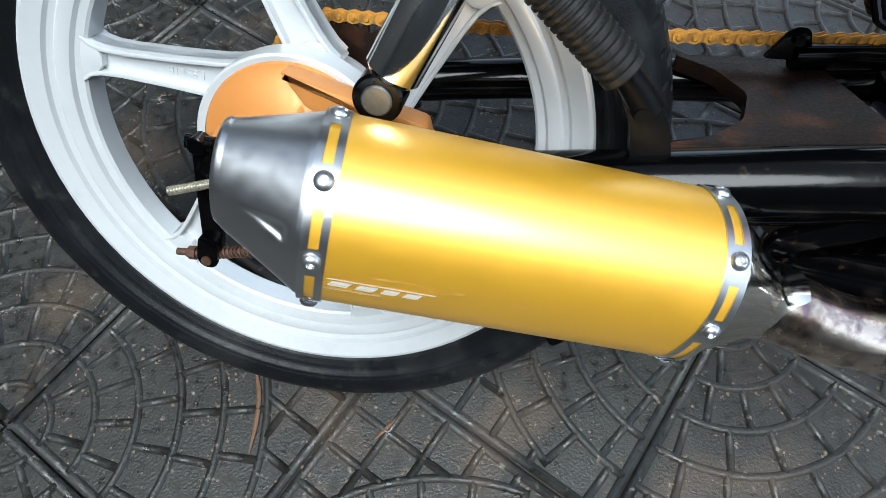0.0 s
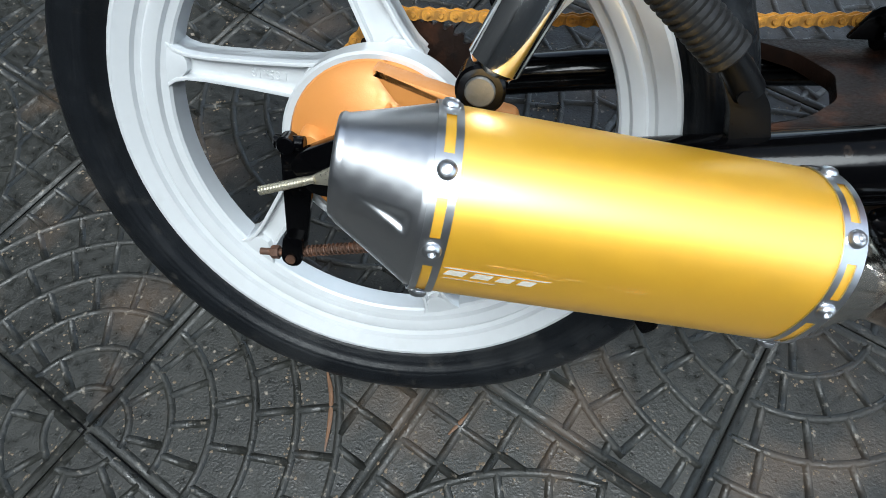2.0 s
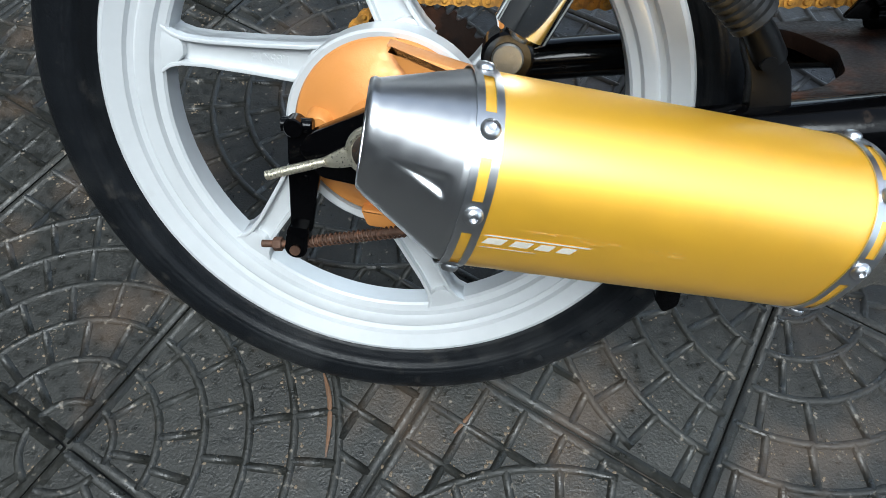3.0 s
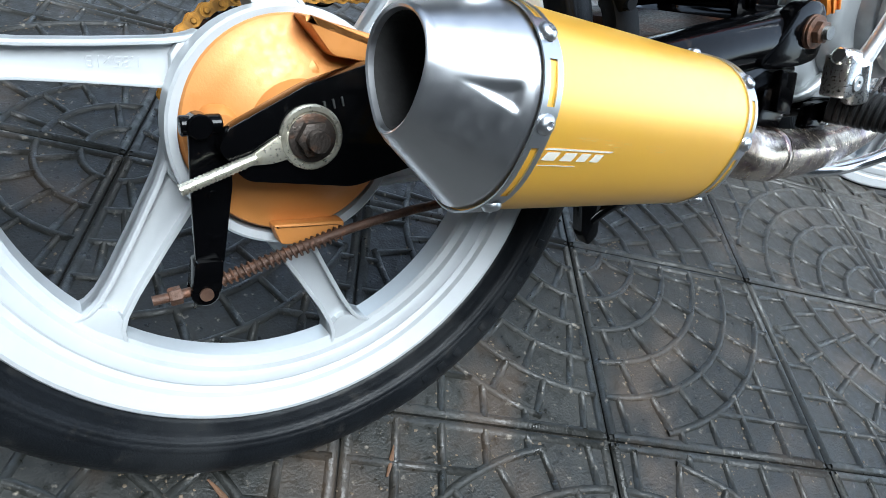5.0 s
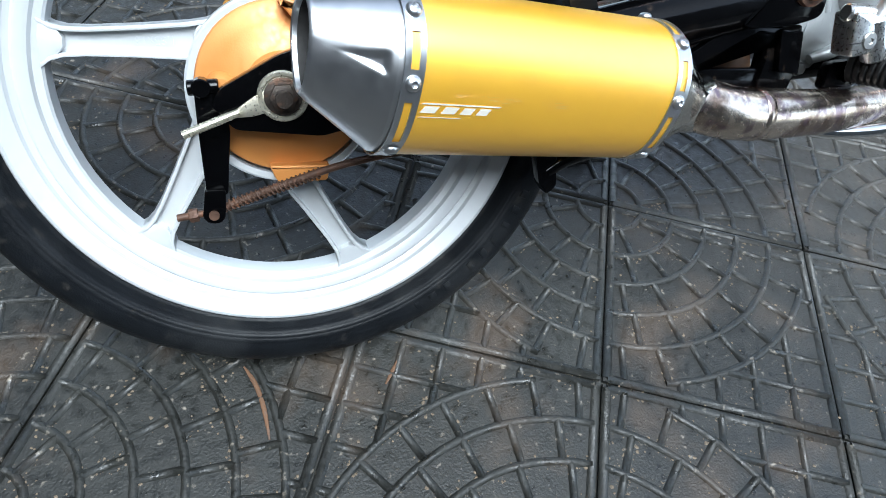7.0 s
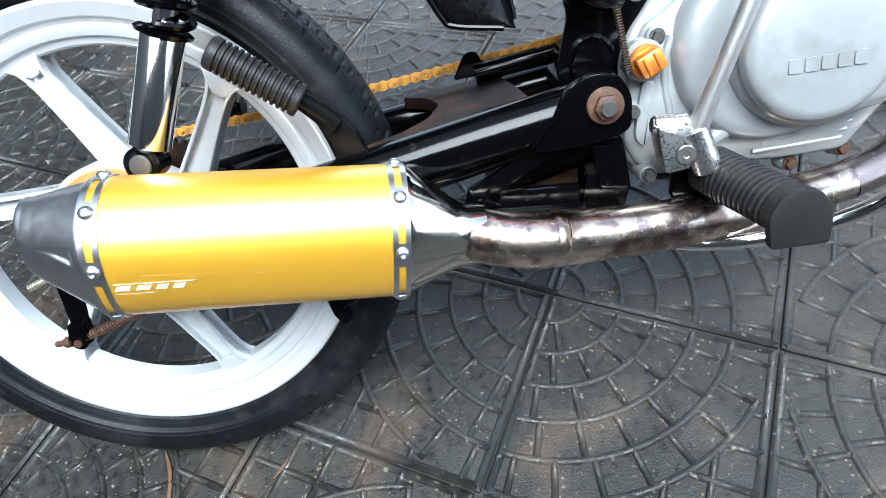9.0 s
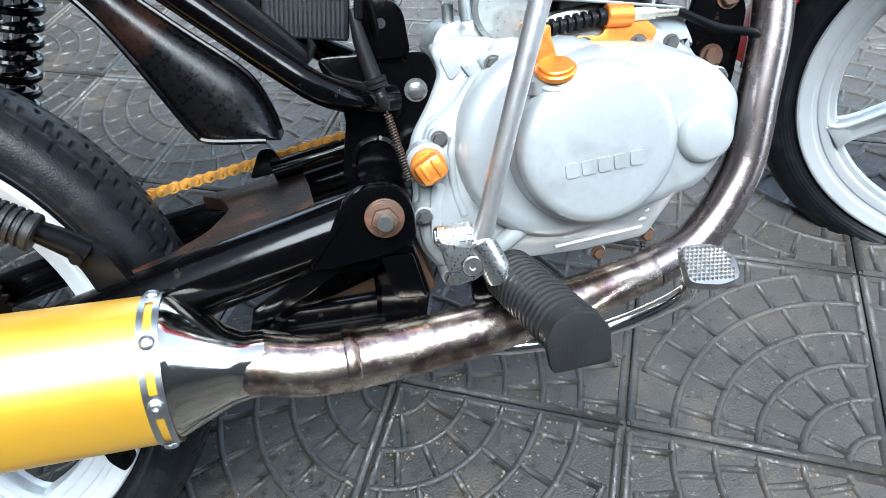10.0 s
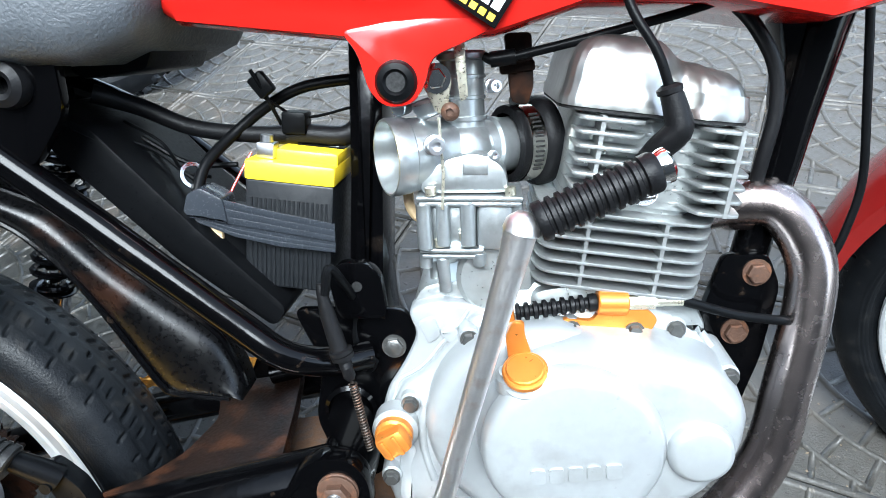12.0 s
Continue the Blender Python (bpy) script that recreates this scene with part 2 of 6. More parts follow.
def tube(bm, pts, r, seg=12, smooth=0, caps=True, flatten=None):
    """A round bar swept along pts; r: one radius or one for each given point."""
    n0 = len(pts)
    rs = list(r) if hasattr(r, "__len__") else [r] * n0
    if smooth:
        pts = spline(pts, smooth)
        rs = [rs[min(int(i / smooth), n0 - 1)] * (1 - (i % smooth) / smooth) + rs[min(int(i / smooth) + 1, n0 - 1)] * ((i % smooth) / smooth) for i in range(len(pts))]
    pts = [Vector(p) for p in pts]
    rings, u = [], None
    for i, p in enumerate(pts):
        d = (pts[min(i + 1, len(pts) - 1)] - pts[max(i - 1, 0)]).normalized()
        u = basis(d)[1] if u is None else (u - d * u.dot(d)).normalized()
        v = d.cross(u)
        fu, fv = flatten if flatten else (1, 1)
        rings.append([bm.verts.new(p + rs[i] * (fu * math.cos(a) * u + fv * math.sin(a) * v)) for a in (2 * math.pi * k / seg for k in range(seg))])
    for a, b in zip(rings, rings[1:]):
        for k in range(seg):
            bm.faces.new((a[k], a[(k + 1) % seg], b[(k + 1) % seg], b[k]))
    if caps:
        bm.faces.new(rings[0][::-1])
        bm.faces.new(rings[-1])
    return rings


def cyl(bm, p0, p1, r0, r1=None, seg=20, bev=0.0):
    """A cylinder or cone from p0 to p1, with its rims rounded by bev."""
    r1 = r0 if r1 is None else r1
    p0, p1 = Vector(p0), Vector(p1)
    if not bev:
        return tube(bm, [p0, p1], [r0, r1], seg)
    d = (p1 - p0).normalized()
    return tube(bm, [p0, p0 + d * bev, p1 - d * bev, p1], [r0 - bev, r0, r1, r1 - bev], seg)


def lathe(bm, c, axis, prof, seg=48, closed=False):
    """Turns prof, pairs of radius and height along axis, round the axis through c."""
    d, u, v = basis(axis)
    c = Vector(c)
    rings = []
    for r, h in prof:
        if r < 1e-6:
            rings.append([bm.verts.new(c + d * h)])
        else:
            rings.append([bm.verts.new(c + d * h + r * (math.cos(a) * u + math.sin(a) * v)) for a in (2 * math.pi * k / seg for k in range(seg))])
    pairs = list(zip(rings, rings[1:])) + ([(rings[-1], rings[0])] if closed else [])
    for a, b in pairs:
        for k in range(seg):
            j = (k + 1) % seg
            q = [a[0]] if len(a) == 1 else [a[k], a[j]]
            q += [b[0]] if len(b) == 1 else [b[j], b[k]]
            if len(q) > 2:
                bm.faces.new(q)


def rounded(poly, r, n=4):
    """A closed outline with its corners rounded by r."""
    out = []
    m = len(poly)
    for i in range(m):
        a, b, c = Vector(poly[i - 1]), Vector(poly[i]), Vector(poly[(i + 1) % m])
        k = min(r, (a - b).length * 0.45, (c - b).length * 0.45)
        p, q = b + (a - b).normalized() * k, b + (c - b).normalized() * k
        for j in range(n + 1):
            t = j / n
            out.append((1 - t) ** 2 * p + 2 * t * (1 - t) * b + t * t * q)
    return [tuple(v) for v in out]


def slab(bm, poly, y0, y1, bev=0.0, f=None):
    """An outline in x and z made solid between y0 and y1; f maps the points."""
    f = f or (lambda x, y, z: (x, y, z))
    lo = [bm.verts.new(f(x, y0, z)) for x, z in poly]
    hi = [bm.verts.new(f(x, y1, z)) for x, z in poly]
    n = len(poly)
    faces = [bm.faces.new(lo), bm.faces.new(hi[::-1])]
    for i in range(n):
        bm.faces.new((lo[i], hi[i], hi[(i + 1) % n], lo[(i + 1) % n]))
    if bev:
        bmesh.ops.recalc_face_normals(bm, faces=bm.faces[:])
        edges = list({e for fc in faces for e in fc.edges})
        bmesh.ops.bevel(bm, geom=edges, offset=bev, segments=2, affect="EDGES", profile=0.6)


def box(bm, c, s, m=None, bev=0.0):
    """A box of size s at c, turned by m, with rounded edges."""
    g = bmesh.ops.create_cube(bm, size=1.0)
    t = Matrix.Translation(c) @ (m.to_4x4() if m else Matrix()) @ Matrix.Diagonal((*s, 1))
    bmesh.ops.transform(bm, matrix=t, verts=g["verts"])
    if bev:
        edges = list({e for v in g["verts"] for e in v.link_edges})
        bmesh.ops.bevel(bm, geom=edges, offset=bev, segments=2, affect="EDGES", profile=0.5)


def coil(bm, p0, p1, rad, wire, turns, seg=8, step=18):
    p0, p1 = Vector(p0), Vector(p1)
    d, u, v = basis(p1 - p0)
    n = int(turns * step)
    tube(bm, [p0 + (p1 - p0) * (i / n) + rad * (math.cos(2 * math.pi * i / step) * u + math.sin(2 * math.pi * i / step) * v) for i in range(n + 1)], wire, seg)


def bolt(bm, p, d, r, h, washer=0.0):
    """A hexagon head on p, along d, with a rounded top."""
    d = Vector(d).normalized()
    p = Vector(p)
    if washer:
        cyl(bm, p, p + d * 0.0016, washer, seg=20)
    tube(bm, [p, p + d * (h * 0.85), p + d * h], [r, r, r * 0.86], 6)


def screw(bm, p, d, r, h):
    """A round-headed socket screw."""
    d = Vector(d).normalized()
    p = Vector(p)
    lathe(bm, p, d, [(r, 0), (r * 0.98, h * 0.4), (r * 0.75, h * 0.85), (r * 0.42, h), (r * 0.40, h * 0.5), (0, h * 0.5)], 16)


RX = Matrix.Rotation

# ---- the pavement: one sheet to the horizon, with relief tiles near the motorcycle ----
TILE = 0.2962
TILE_TURN = -0.4539
TILE_ORIGIN = (0.4491, 0.1451)
bm = B()
ring = [0.0, 2.6, 8.0, 40.0, 400.0]
N = 48
rows_ = [[bm.verts.new((r * math.cos(2 * math.pi * k / N), r * math.sin(2 * math.pi * k / N), -0.006)) for k in range(N)] for r in ring[1:]]
bm.faces.new(rows_[0])
for a, b in zip(rows_, rows_[1:]):
    for k in range(N):
        bm.faces.new((a[k], b[k], b[(k + 1) % N], a[(k + 1) % N]))
pavement = tagged(part("pavement", bm, M_GROUT, flat=True), "dark grey concrete pavement with sandy, rust-stained joints", "pavement", kind="structure")

# added walls, never in view, that block low sky and darken reflections
M_SKY_BLOCK = mat("dark_sky_block", (0.045, 0.043, 0.040), 0.8, 0, 0, 0.2, 3, 0.4, 60, (0.04, 0.04, 0.04), 0.5, 2, 0.55)
for name, c, s_ in (("wall_south", (1.25, -2.9, 1.8), (5.8, 0.2, 3.62)), ("wall_west", (-1.7, 0.85, 1.7), (0.2, 7.3, 3.42))):
    bm = B()
    box(bm, c, s_)
    tagged(part(name, bm, M_SKY_BLOCK, flat=True), "unseen dark grey wall added to block the low sky", "wall", kind="structure")

# ---- the motorcycle stands on its side stand, leaning to its left ----
LEAN = 27.6
bike = new("motorcycle")
bike.matrix_world = pose(0, 0, 0.0022, -LEAN, 0, 0)
tagged(bike, "red motorcycle with yellow silencer, leaning on its side stand", "motorcycle")
AX = Vector((-0.010, -0.0095, 0.297))
Y = Vector((0, 1, 0))


# ---- wheels ----
def wheel(name, c, turn, phase, tyre_r, tyre_w, parent, label, rr=0.2445):
    """A cast six-spoke wheel with its tyre, about the y axis; turn: steering matrix."""
    h = tyre_w * 0.62
    prof = [(rr, -h - 0.002), (rr - 0.002, -h - 0.0045), (rr - 0.005, -h - 0.005), (rr - 0.018, -h + 0.0005), (rr - 0.0200, -h + 0.0045), (rr - 0.0245, -h + 0.0065), (rr - 0.0265, -h + 0.0050), (rr - 0.029, -h + 0.0050), (rr - 0.0365, -h + 0.0085), (rr - 0.0385, -h + 0.013), (rr - 0.0445, -h + 0.0150), (rr - 0.0465, -h + 0.0175), (rr - 0.047, 0)]
    prof = prof + [(r, -y) for r, y in prof[-2::-1]] + [(rr - 0.008, h - 0.003), (rr - 0.02, 0.012), (rr - 0.02, -0.012), (rr - 0.008, -h + 0.003)]
    bm = B()
    lathe(bm, (0, 0, 0), Y, prof, 96, closed=True)
    rim = part(name, bm, M_RIM, parent, label, sharp=30)
    rim.matrix_local = Matrix.Translation(c) @ turn
    # tyre, with ribs by the bead and slots pressed into the tread
    w, R, s = tyre_w, tyre_r, tyre_r - rr
    keys = [(rr - 0.006, h - 0.003), (rr + 0.004, h + 0.001), (rr + 0.012, w * 0.93), (rr + s * 0.42, w), (rr + s * 0.66, w * 0.93), (rr + s * 0.83, w * 0.74), (rr + s * 0.95, w * 0.42), (R, w * 0.12), (R, 0)]
    half = [(p.x, p.y) for p in spline([(r, y, 0) for r, y in keys], 7)]
    for i in range(7, 20):
        half[i] = (half[i][0], half[i][1] + (0.0009 if i % 3 == 0 else 0))
    tp = [(r, -y) for r, y in half] + [(r, y) for r, y in half[-2::-1]]
    SEG, PER = (1440, 40) if rr < 0.25 else (720, 40)
    sizes = ((0.33, 0.27, 0.5, 0.045), (0.36, 0.15, 0.02, 0.026), (0.35, 0.13, 0.27, 0.020), (0.68, 0.15, 0.30, 0.026), (0.66, 0.12, 0.78, 0.020), (0.08, 0.12, 0.75, 0.026))
    verts = []
    for i, (r, y) in enumerate(tp):
        f, side = abs(y) / w, 0.5 if y > 0 else 0.0
        for k in range(SEG):
            u = (k * PER / SEG + side + 0.35 * f) % 1.0
            deep = 0.0
            if r > rr + s * 0.6 and f < 0.9:
                for fy, fh, uu, uh in sizes:
                    du = min(abs(u - uu), 1 - abs(u - uu))
                    if abs(f - fy) < fh * 0.6 and du < uh * 1.5:
                        deep = max(deep, 0.0024 * min(1.0, (1.5 - du / uh) * 2.2))
                if 0.50 < f < 0.545:
                    deep = max(deep, 0.0010)
            a = 2 * math.pi * k / SEG
            verts.append(((r - deep) * math.cos(a), y, (r - deep) * math.sin(a)))
    faces = [(i * SEG + k, i * SEG + (k + 1) % SEG, (i + 1) * SEG + (k + 1) % SEG, (i + 1) * SEG + k) for i in range(len(tp) - 1) for k in range(SEG)]
    me = bpy.data.meshes.new("tyre")
    me.from_pydata(verts, [], faces)
    me.polygons.foreach_set("use_smooth", [True] * len(faces))
    me.materials.append(M_TYRE)
    tyre = new("tyre", me)
    tyre.parent = rim
    tyre["label"] = "black rubber tyre with worn tread"
    # spokes: a thin web between two raised edges, with rounded ends
    for k in range(6):
        a = radians(phase + 60 * k)
        off = -0.040
        out = [(0.056, 0.0215), (0.066, 0.0180), (0.080, 0.0158), (0.12, 0.0132), (0.160, 0.0116), (0.178, 0.0122), (0.188, 0.0148), (0.196, 0.0205)]
        rot = Matrix.Rotation(-a, 3, "Y")
        top = [(u, off + v) for u, v in out]
        low = [(u - 0.004, off - v) for u, v in out]
        bm = B()
        slab(bm, top + low[::-1], -0.0065, 0.0065)
        slab(bm, top + [(u, z - 0.0036) for u, z in top[::-1]], -0.0150, 0.0150, 0.0010)
        slab(bm, [(u, z + 0.0036) for u, z in low] + low[::-1], -0.0150, 0.0150, 0.0010)
        slab(bm, [(0.050, off + 0.021), (0.068, off + 0.017), (0.073, off + 0.006), (0.073, off - 0.006), (0.066, off - 0.017), (0.048, off - 0.021)], -0.0142, 0.0142, 0.003)
        slab(bm, [(0.182, off + 0.011), (0.176, off + 0.004), (0.175, off - 0.004), (0.178, off - 0.011), (0.197, off - 0.020), (0.197, off + 0.020)], -0.0142, 0.0142, 0.003)
        bmesh.ops.rotate(bm, verts=bm.verts[:], cent=(0, 0, 0), matrix=rot)
        part("spoke", bm, M_RIM, rim, sharp=25)
    # worn marks on the sidewall
    for k in range(9):
        bm = B()
        a = radians(-64 + 4.2 * k + (3 if k > 2 else 0))
        box(bm, (rr + s * 0.46, -w + 0.0004, 0), (0.0095, 0.0022, 0.0090 if k % 3 else 0.006), None, 0.0008)
        bmesh.ops.rotate(bm, verts=bm.verts[:], cent=(0, 0, 0), matrix=Matrix.Rotation(-a, 3, "Y"))
        part("sidewall_mark", bm, M_TYRE, tyre)
    return rim


rear = wheel("rear_wheel", AX, Matrix(), 178, 0.300, 0.046, bike, "silver cast six-spoke rear wheel", 0.2415)
bm = B()
lathe(bm, (0, 0, 0), Y, [(0.082, -0.044), (0.084, -0.042), (0.084, -0.020), (0.070, -0.012), (0.062, 0.012), (0.066, 0.030), (0.060, 0.046), (0.0, 0.046)], 64)
lathe(bm, (0, 0, 0), Y, [(0.082, -0.044), (0.0765, -0.0435), (0.0765, -0.03), (0, -0.03)], 64)
part("hub", bm, M_RIM, rear)

# the rim's size, embossed on a spoke
curve = bpy.data.curves.new("embossed_size", "FONT")
curve.body = "1.85x18"
curve.size = 0.0105
curve.extrude = 0.0005
curve.align_x, curve.align_y = "CENTER", "CENTER"
flat_text = bpy.data.objects.new("embossed_size", curve)
text_me = bpy.data.meshes.new_from_object(flat_text)
bpy.data.objects.remove(flat_text)
text_me.materials.append(M_RIM)
emboss = new("embossed_size", text_me)
emboss.parent = rear
ta = radians(178)
tx, tz = 0.105, -0.040
emboss.matrix_local = Matrix.Rotation(-ta, 4, "Y") @ Matrix.Translation((tx, -0.0068, tz)) @ Matrix.Rotation(radians(90), 4, "X")

# rear brake panel, orange
bm = B()
lathe(bm, (0, -0.004, 0.302), -Y, [(0.0755, 0.036), (0.0755, 0.045), (0.074, 0.047), (0.062, 0.049), (0.058, 0.053), (0.035, 0.060), (0.030, 0.070), (0.0, 0.070)], 64)
slab(bm, rounded([(-0.022, 0.236), (0.034, 0.232), (0.030, 0.216), (-0.016, 0.219)], 0.004), -0.062, -0.046, 0.003)
cyl(bm, (-0.052, -0.045, 0.309), (-0.052, -0.070, 0.309), 0.014, 0.011, 20, 0.003)
slab(bm, rounded([(0.0, 0.378), (0.05, 0.366), (0.11, 0.352), (0.115, 0.336), (0.06, 0.345), (0.02, 0.352)], 0.004), -0.074, -0.050, 0.004)
cyl(bm, (-0.020, -0.049, 0.325), (0.02, -0.051, 0.345), 0.012, 0.012, 16, 0.006)
panel = part("brake_panel", bm, M_ORANGE, bike, "orange painted drum brake panel")
panel.location = (-0.010, -0.004, -0.002)

# brake arm with its rod and spring
bm = B()
slab(bm, rounded([(-0.066, 0.311), (-0.046, 0.309), (-0.042, 0.272), (-0.052, 0.214), (-0.070, 0.216), (-0.068, 0.272)], 0.004), -0.079, -0.073, 0.0012)
cyl(bm, (-0.060, -0.070, 0.309), (-0.060, -0.084, 0.309), 0.008, seg=16, bev=0.001)
cyl(bm, (-0.071, -0.076, 0.309), (-0.046, -0.076, 0.309), 0.0065, seg=14, bev=0.001)
cyl(bm, (-0.055, -0.079, 0.264), (-0.055, -0.0805, 0.264), 0.0035, seg=14)
for y in (-0.084, -0.072):
    cyl(bm, (-0.066, y, 0.199), (-0.066, y + 0.004, 0.199), 0.0095, seg=20, bev=0.001)
slab(bm, rounded([(-0.071, 0.222), (-0.053, 0.221), (-0.056, 0.199), (-0.075, 0.201)], 0.003), -0.085, -0.068, 0.001)
arm = part("brake_arm", bm, M_BLACK, bike, "black painted steel brake arm")
arm.location = (-0.018, -0.002, 0.001)
bm = B()
cyl(bm, (-0.066, -0.087, 0.199), (-0.066, -0.066, 0.199), 0.0045, seg=14)
part("pivot_pin", bm, M_RUST, arm)
bm = B()
tube(bm, [(-0.098, -0.075, 0.196), (-0.066, -0.076, 0.200), (0.0, -0.085, 0.222), (0.08, -0.10, 0.244), (0.26, -0.11, 0.262), (0.40, -0.10, 0.27)], 0.0034, 10, 4)
bolt(bm, (-0.080, -0.0752, 0.1975), (-1, 0, -0.1), 0.0062, 0.008)
rod = part("brake_rod", bm, M_RUST, bike, "rusty steel brake rod")
rod.location = (-0.018, -0.002, 0.001)
bm = B()
coil(bm, (-0.058, -0.0765, 0.2025), (0.03, -0.0885, 0.2305), 0.0046, 0.0010, 22, 6, 12)
part("return_spring", bm, M_RUST, rod)

# ---- swing arm ----
bm = B()
tube(bm, [(0.485, -0.090, 0.372), (0.36, -0.095, 0.354), (0.20, -0.098, 0.329), (0.06, -0.094, 0.308)], [0.0255, 0.0255, 0.024, 0.021], 22, 6)
slab(bm, rounded([(-0.072, 0.299), (-0.064, 0.311), (-0.014, 0.336), (0.038, 0.351), (0.115, 0.350), (0.115, 0.287), (0.016, 0.266), (-0.056, 0.277)], 0.006), -0.098, -0.084, 0.0015)
slab(bm, rounded([(0.440, 0.374), (0.456, 0.396), (0.474, 0.405), (0.498, 0.402), (0.510, 0.382), (0.508, 0.350), (0.480, 0.343), (0.428, 0.341), (0.414, 0.345)], 0.010), -0.118, -0.098, 0.004)
tube(bm, [(0.485, 0.088, 0.372), (0.20, 0.100, 0.336), (0.0, 0.096, 0.305)], 0.02, 16, 5)
cyl(bm, (0.485, -0.105, 0.374), (0.485, 0.105, 0.374), 0.024, seg=24)
swing = part("swing_arm", bm, M_BLACK, bike, "black gloss tubular swing arm")
for k in range(6):
    bm = B()
    box(bm, (-0.022 + 0.006 * k, -0.0988, 0.3185 + 0.0012 * k), (0.0013, 0.0014, 0.006), RX(radians(-12), 3, "Y"))
    part("index_mark", bm, M_BOLT, swing)
bm = B()
lathe(bm, (0.485, -0.1175, 0.376), -Y, [(0.0, 0.0), (0.0158, 0.0), (0.0162, 0.0008), (0.0162, 0.0024), (0.0150, 0.0030), (0.0150, 0.0038), (0.0156, 0.0042), (0.0156, 0.0056), (0.0130, 0.0064), (0, 0.0064)], 36)
bolt(bm, (0.485, -0.1235, 0.376), -Y, 0.0112, 0.0075)
nut = part("pivot_nut", bm, M_RUST, swing, "rusty pivot nut")
bm = B()
for k in range(4):
    cyl(bm, (0.485, -0.130 - 0.0016 * k, 0.376), (0.485, -0.1314 - 0.0016 * k, 0.376), 0.0066, seg=16, bev=0.0004)
part("stud", bm, M_BOLT, nut, "dark threaded stud")
bm = B()
lathe(bm, (0, 0, 0.305), -Y, [(0.012, 0.098), (0.0200, 0.098), (0.0210, 0.0990), (0.0210, 0.1010), (0.0198, 0.1022), (0.0172, 0.1022), (0.0162, 0.1012), (0.012, 0.1012)], 40)
slab(bm, rounded([(-0.014, 0.311), (-0.024, 0.306), (-0.040, 0.296), (-0.041, 0.290), (-0.026, 0.290), (-0.012, 0.293)], 0.003), -0.1018, -0.0985, 0.0010)
tube(bm, [(-0.036, -0.1005, 0.2945), (-0.082, -0.1030, 0.2795)], 0.0034, 12)
for k in range(16):
    q = Vector((-0.044, -0.1009, 0.2919)).lerp(Vector((-0.081, -0.1030, 0.2798)), k / 15)
    cyl(bm, q, q + Vector((-0.0009, 0, -0.0003)), 0.0039, seg=12)
part("chain_adjuster", bm, M_ZINC, swing, "zinc-plated chain adjuster with threaded stud").location = (-0.014, 0, -0.002)
bm = B()
lathe(bm, (0, -0.1010, 0.305), -Y, [(0, 0), (0.0156, 0.0), (0.0156, 0.0018), (0.0140, 0.0026), (0, 0.0026)], 32)
bolt(bm, (0, -0.1035, 0.305), -Y, 0.0118, 0.0068)
for k in range(4):
    cyl(bm, (0, -0.1095 - 0.0018 * k, 0.305), (0, -0.1111 - 0.0018 * k, 0.305), 0.0072, seg=18, bev=0.0004)
part("axle_nut", bm, M_DKRUST, swing, "dark rusty axle nut and threaded axle end").location = (-0.014, 0, -0.002)

# ---- exhaust ----
S0, S1 = Vector((0.056, -0.182, 0.338)), Vector((0.290, -0.145, 0.302))
SD = (S1 - S0).normalized()
SU = (Vector((0, 0, 1)) - SD * SD.z).normalized()
SV = SD.cross(SU)


def sil(a, k, off=0.0):
    """A point of the silencer's skin: a along its axis from the outlet strap, k round it from the top towards the outside."""
    c, s = math.cos(k), math.sin(k)
    r = 0.0555 + 0.003 * math.cos(2 * k + 0.6) - 0.0022 * math.cos(3 * k + 0.4) + off
    r += 0.0055 * math.exp(-((k % (2 * math.pi) - 3.23) / 0.36) ** 2) - 0.0022 * math.exp(-((k % (2 * math.pi) - 2.1) / 0.5) ** 2)
    return S0 + SD * a + r * (c * SU + s * SV)


def shell(bm, rings, seg=64, close=True):
    """Joins silencer rings, each (a, scale, offset of the centre up, offset outwards)."""
    vr = []
    for a, k, du, dv, *sq in rings:
        c0 = S0 + SD * a
        row = []
        for j in range(seg):
            p = sil(a, 2 * math.pi * j / seg) - c0
            if sq:
                p = p * 1.0
                p = p - SV * p.dot(SV) * (1 - sq[0])
            row.append(bm.verts.new(c0 + p * k + SU * du + SV * dv))
        vr.append(row)
    for x, y in zip(vr, vr[1:]):
        for j in range(seg):
            bm.faces.new((x[j], x[(j + 1) % seg], y[(j + 1) % seg], y[j]))
    return vr


L = (S1 - S0).length
bm = B()
v = shell(bm, [(-0.004, 0.975, 0, 0), (-0.004, 1, 0, 0), (L * 0.25, 1, 0, 0), (L * 0.5, 1, 0, 0), (L * 0.75, 1, 0, 0), (L + 0.004, 1, 0, 0), (L + 0.004, 0.975, 0, 0)])
silencer = part("silencer", bm, M_GOLD, bike, "yellow anodised oval silencer with fine scratches")
bm = B()
CAP = [(0.001, 0.975, 0.0, 1.0), (-0.004, 0.985, 0.0, 1.0), (-0.010, 0.965, 0.0, 1.0)]
CAP += [(-0.010 - 0.00095 * i, 0.965 - 0.0076 * i, 0.00019 * i, 1.0 - 0.0021 * i) for i in range(1, 51)]
CAP += [(-0.0600, 0.568, 0.0110, 0.88), (-0.0620, 0.548, 0.0112, 0.88), (-0.0628, 0.526, 0.0112, 0.88), (-0.0620, 0.503, 0.0112, 0.88), (-0.058, 0.490, 0.0110, 0.88)]
v = shell(bm, [(a, k, du, 0, sq) for a, k, du, sq in CAP], 240)
